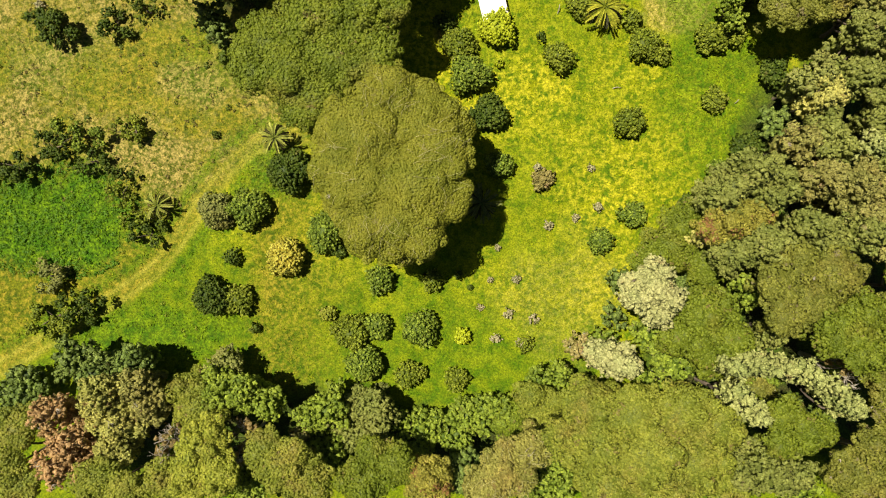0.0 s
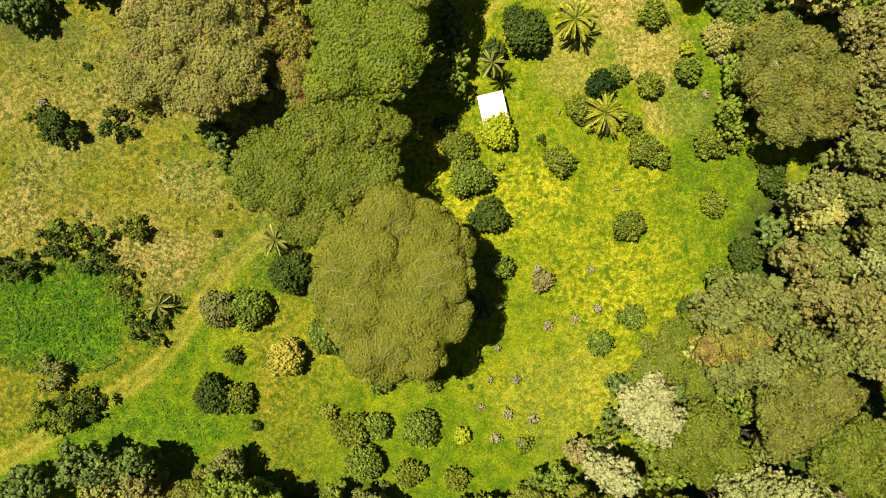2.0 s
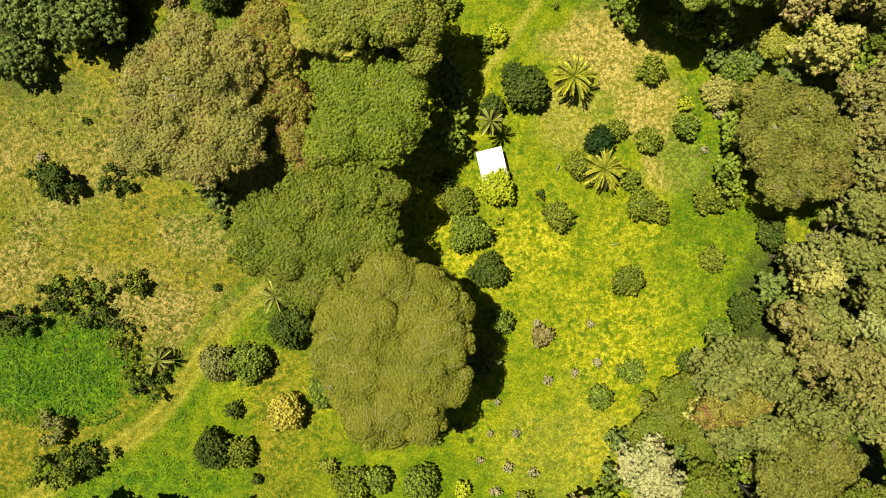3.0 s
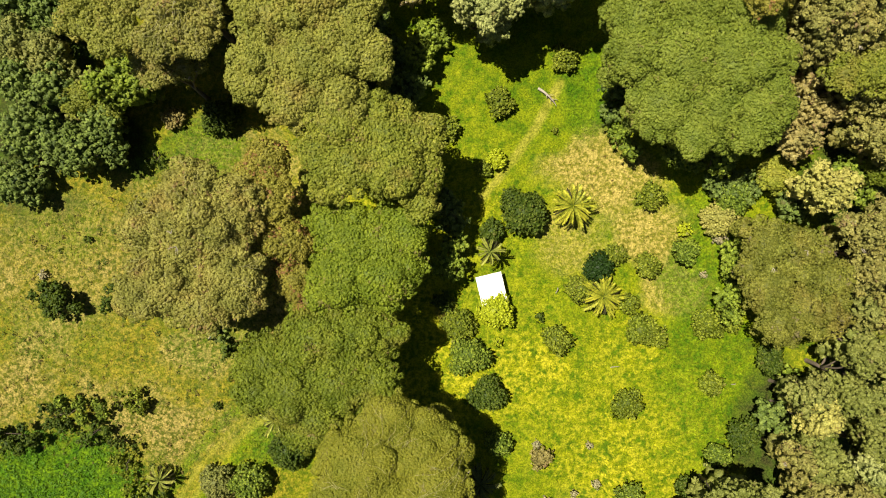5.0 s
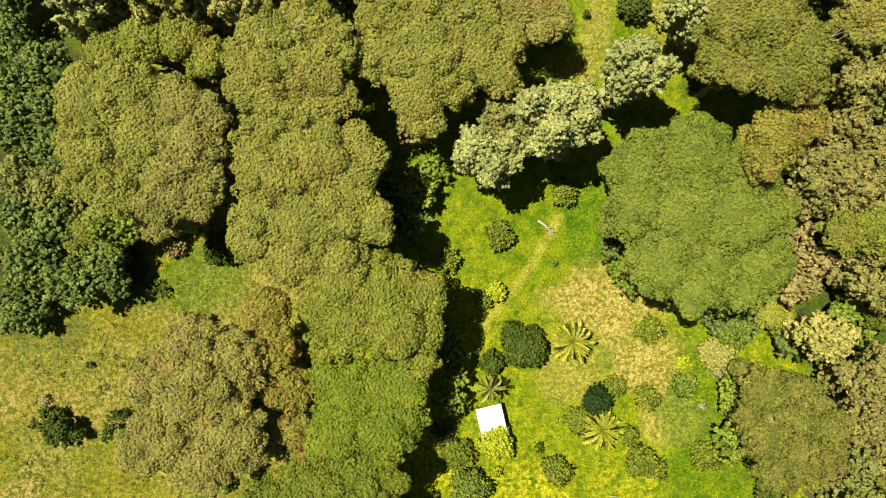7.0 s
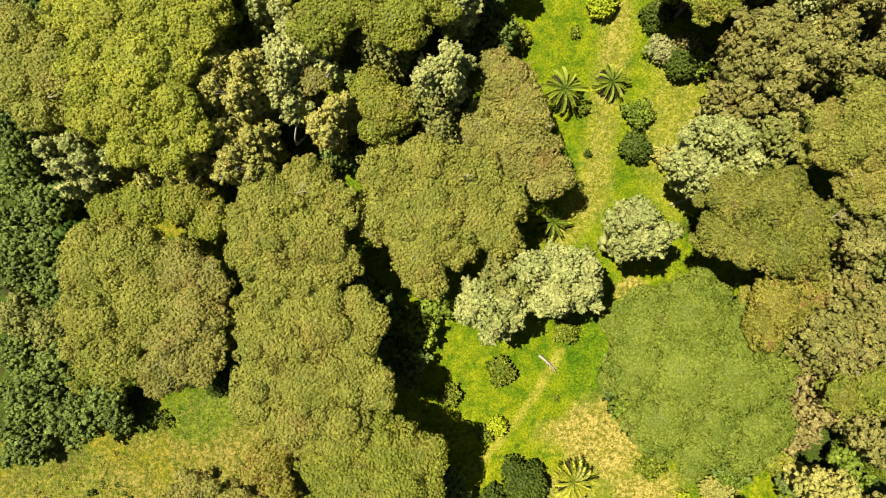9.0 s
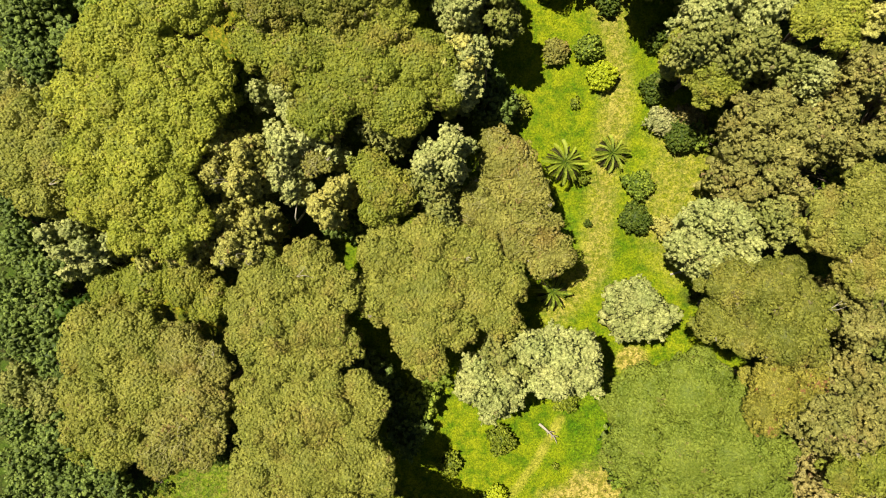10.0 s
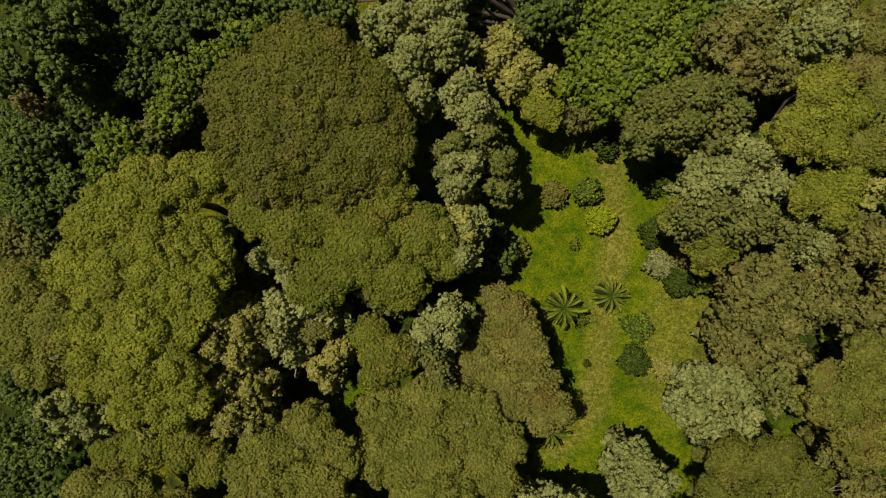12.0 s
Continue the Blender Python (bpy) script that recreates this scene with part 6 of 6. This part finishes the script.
# ---------------------------------------------------------------- grass
def build_grass(count=76000):
    rng = np.random.default_rng(7)
    x, y = rng.uniform(-66, 62, count), rng.uniform(-38, 128, count)
    x, y = x + rng.normal(size=count) * 0.3, y + rng.normal(size=count) * 0.3
    keep = cloud(x, y, 2.0, 91, 2) > rng.uniform(0.15, 0.6, count)
    keep &= shaded_litter(x, y) < 0.4
    for ob in scene.objects:
        # no tufts under the middle of a big crown
        if ob.name.startswith("tree") and ob.parent is None:
            keep &= np.hypot(x - ob.location.x, y - ob.location.y) > 4.0
    x, y = x[keep], y[keep]
    n = len(x)
    z = ground_height(x, y)
    dry, lush, track, vivid, ripe = zones(x, y)
    keep = rng.uniform(0, 1, n) > track * 0.9
    x, y, z, dry, lush, track, vivid, ripe = (a[keep] for a in (x, y, z, dry, lush, track, vivid, ripe))
    n = len(x)
    blades = 3
    idx = np.repeat(np.arange(n), blades)
    a = rng.uniform(0, 2 * math.pi, len(idx))
    size = rng.uniform(0.22, 0.5, len(idx)) * (1 + 0.6 * lush[idx])
    root = np.stack((x, y, z - 0.03), 1)[idx] + rng.normal(size=(len(idx), 3)) * (0.10, 0.10, 0)
    way = np.stack((np.cos(a), np.sin(a), 0 * a), 1)
    side = np.stack((-np.sin(a), np.cos(a), 0 * a), 1) * (size * 0.20)[:, None]
    tip = root + way * (size * rng.uniform(0.4, 0.9, len(idx)))[:, None] + np.array((0, 0, 1)) * (size * rng.uniform(0.25, 0.6, len(idx)))[:, None]
    verts = np.stack((root - side, root + side, tip), 1).reshape(-1, 3)
    faces = np.arange(len(idx) * 3).reshape(-1, 3)
    three = np.repeat(idx, 3)
    me = mesh_from("grass", verts, faces, grass_material("grass_blades", True),
                   (("dry", dry[three]), ("lush", lush[three]), ("track", track[three]), ("vivid", vivid[three]), ("ripe", ripe[three]), ("tone", np.repeat(rng.uniform(0, 1, len(idx)), 3))))
    tagged(new("grass", me), "tufts of meadow grass, green and straw coloured", "grass", kind="stuff")


build_grass()


def build_weeds(name, species, count, region, low, high, label, seed):
    """Knee-high weeds over a patch of the meadow; too many to count."""
    rng = np.random.default_rng(seed)
    cx, cy, rx, ry = region
    a, q = rng.uniform(0, 2 * math.pi, count), np.sqrt(rng.uniform(0, 1, count))
    x, y = cx + rx * q * np.cos(a), cy + ry * q * np.sin(a)
    keep = (cloud(x, y, 3.0, seed, 2) > rng.uniform(0.2, 0.62, count)) & (near_line(x, y, TRACK) > 2.2)
    x, y = x[keep], y[keep]
    r = low + (high - low) * rng.uniform(0, 1, len(x)) ** 1.8
    lobes = np.stack((x, y, ground_height(x, y) + r * 0.25, r, r * 0.7), 1)
    s = SPECIES[species]
    v, f, tone, age, bulge = canopy(rng, lobes, 0.16, 0.0, 0.8, 0.6)
    me = mesh_from(name, v, f, LEAVES[species], (("tone", tone), ("age", age), ("bulge", bulge)))
    tagged(new(name, me), label, "weeds", kind="stuff")


build_weeds("lush_weeds", "clover", 2600, (-56, 4, 13.5, 8.5), 0.14, 0.42, "dense patch of fresh green leafy weeds", 51)
build_weeds("dry_weeds", "burnt", 1700, (-44, 26, 24, 21), 0.05, 0.34, "scattered brown dry weeds in the pale field", 52)
build_weeds("shade_weeds", "hedge", 240, (-40, -3, 18, 11), 0.14, 0.36, "leafy green weeds beside the track", 53)
build_weeds("rough_weeds", "holly", 260, (-44, 24, 23, 18), 0.10, 0.50, "scattered dark green weeds in the pale field", 54)
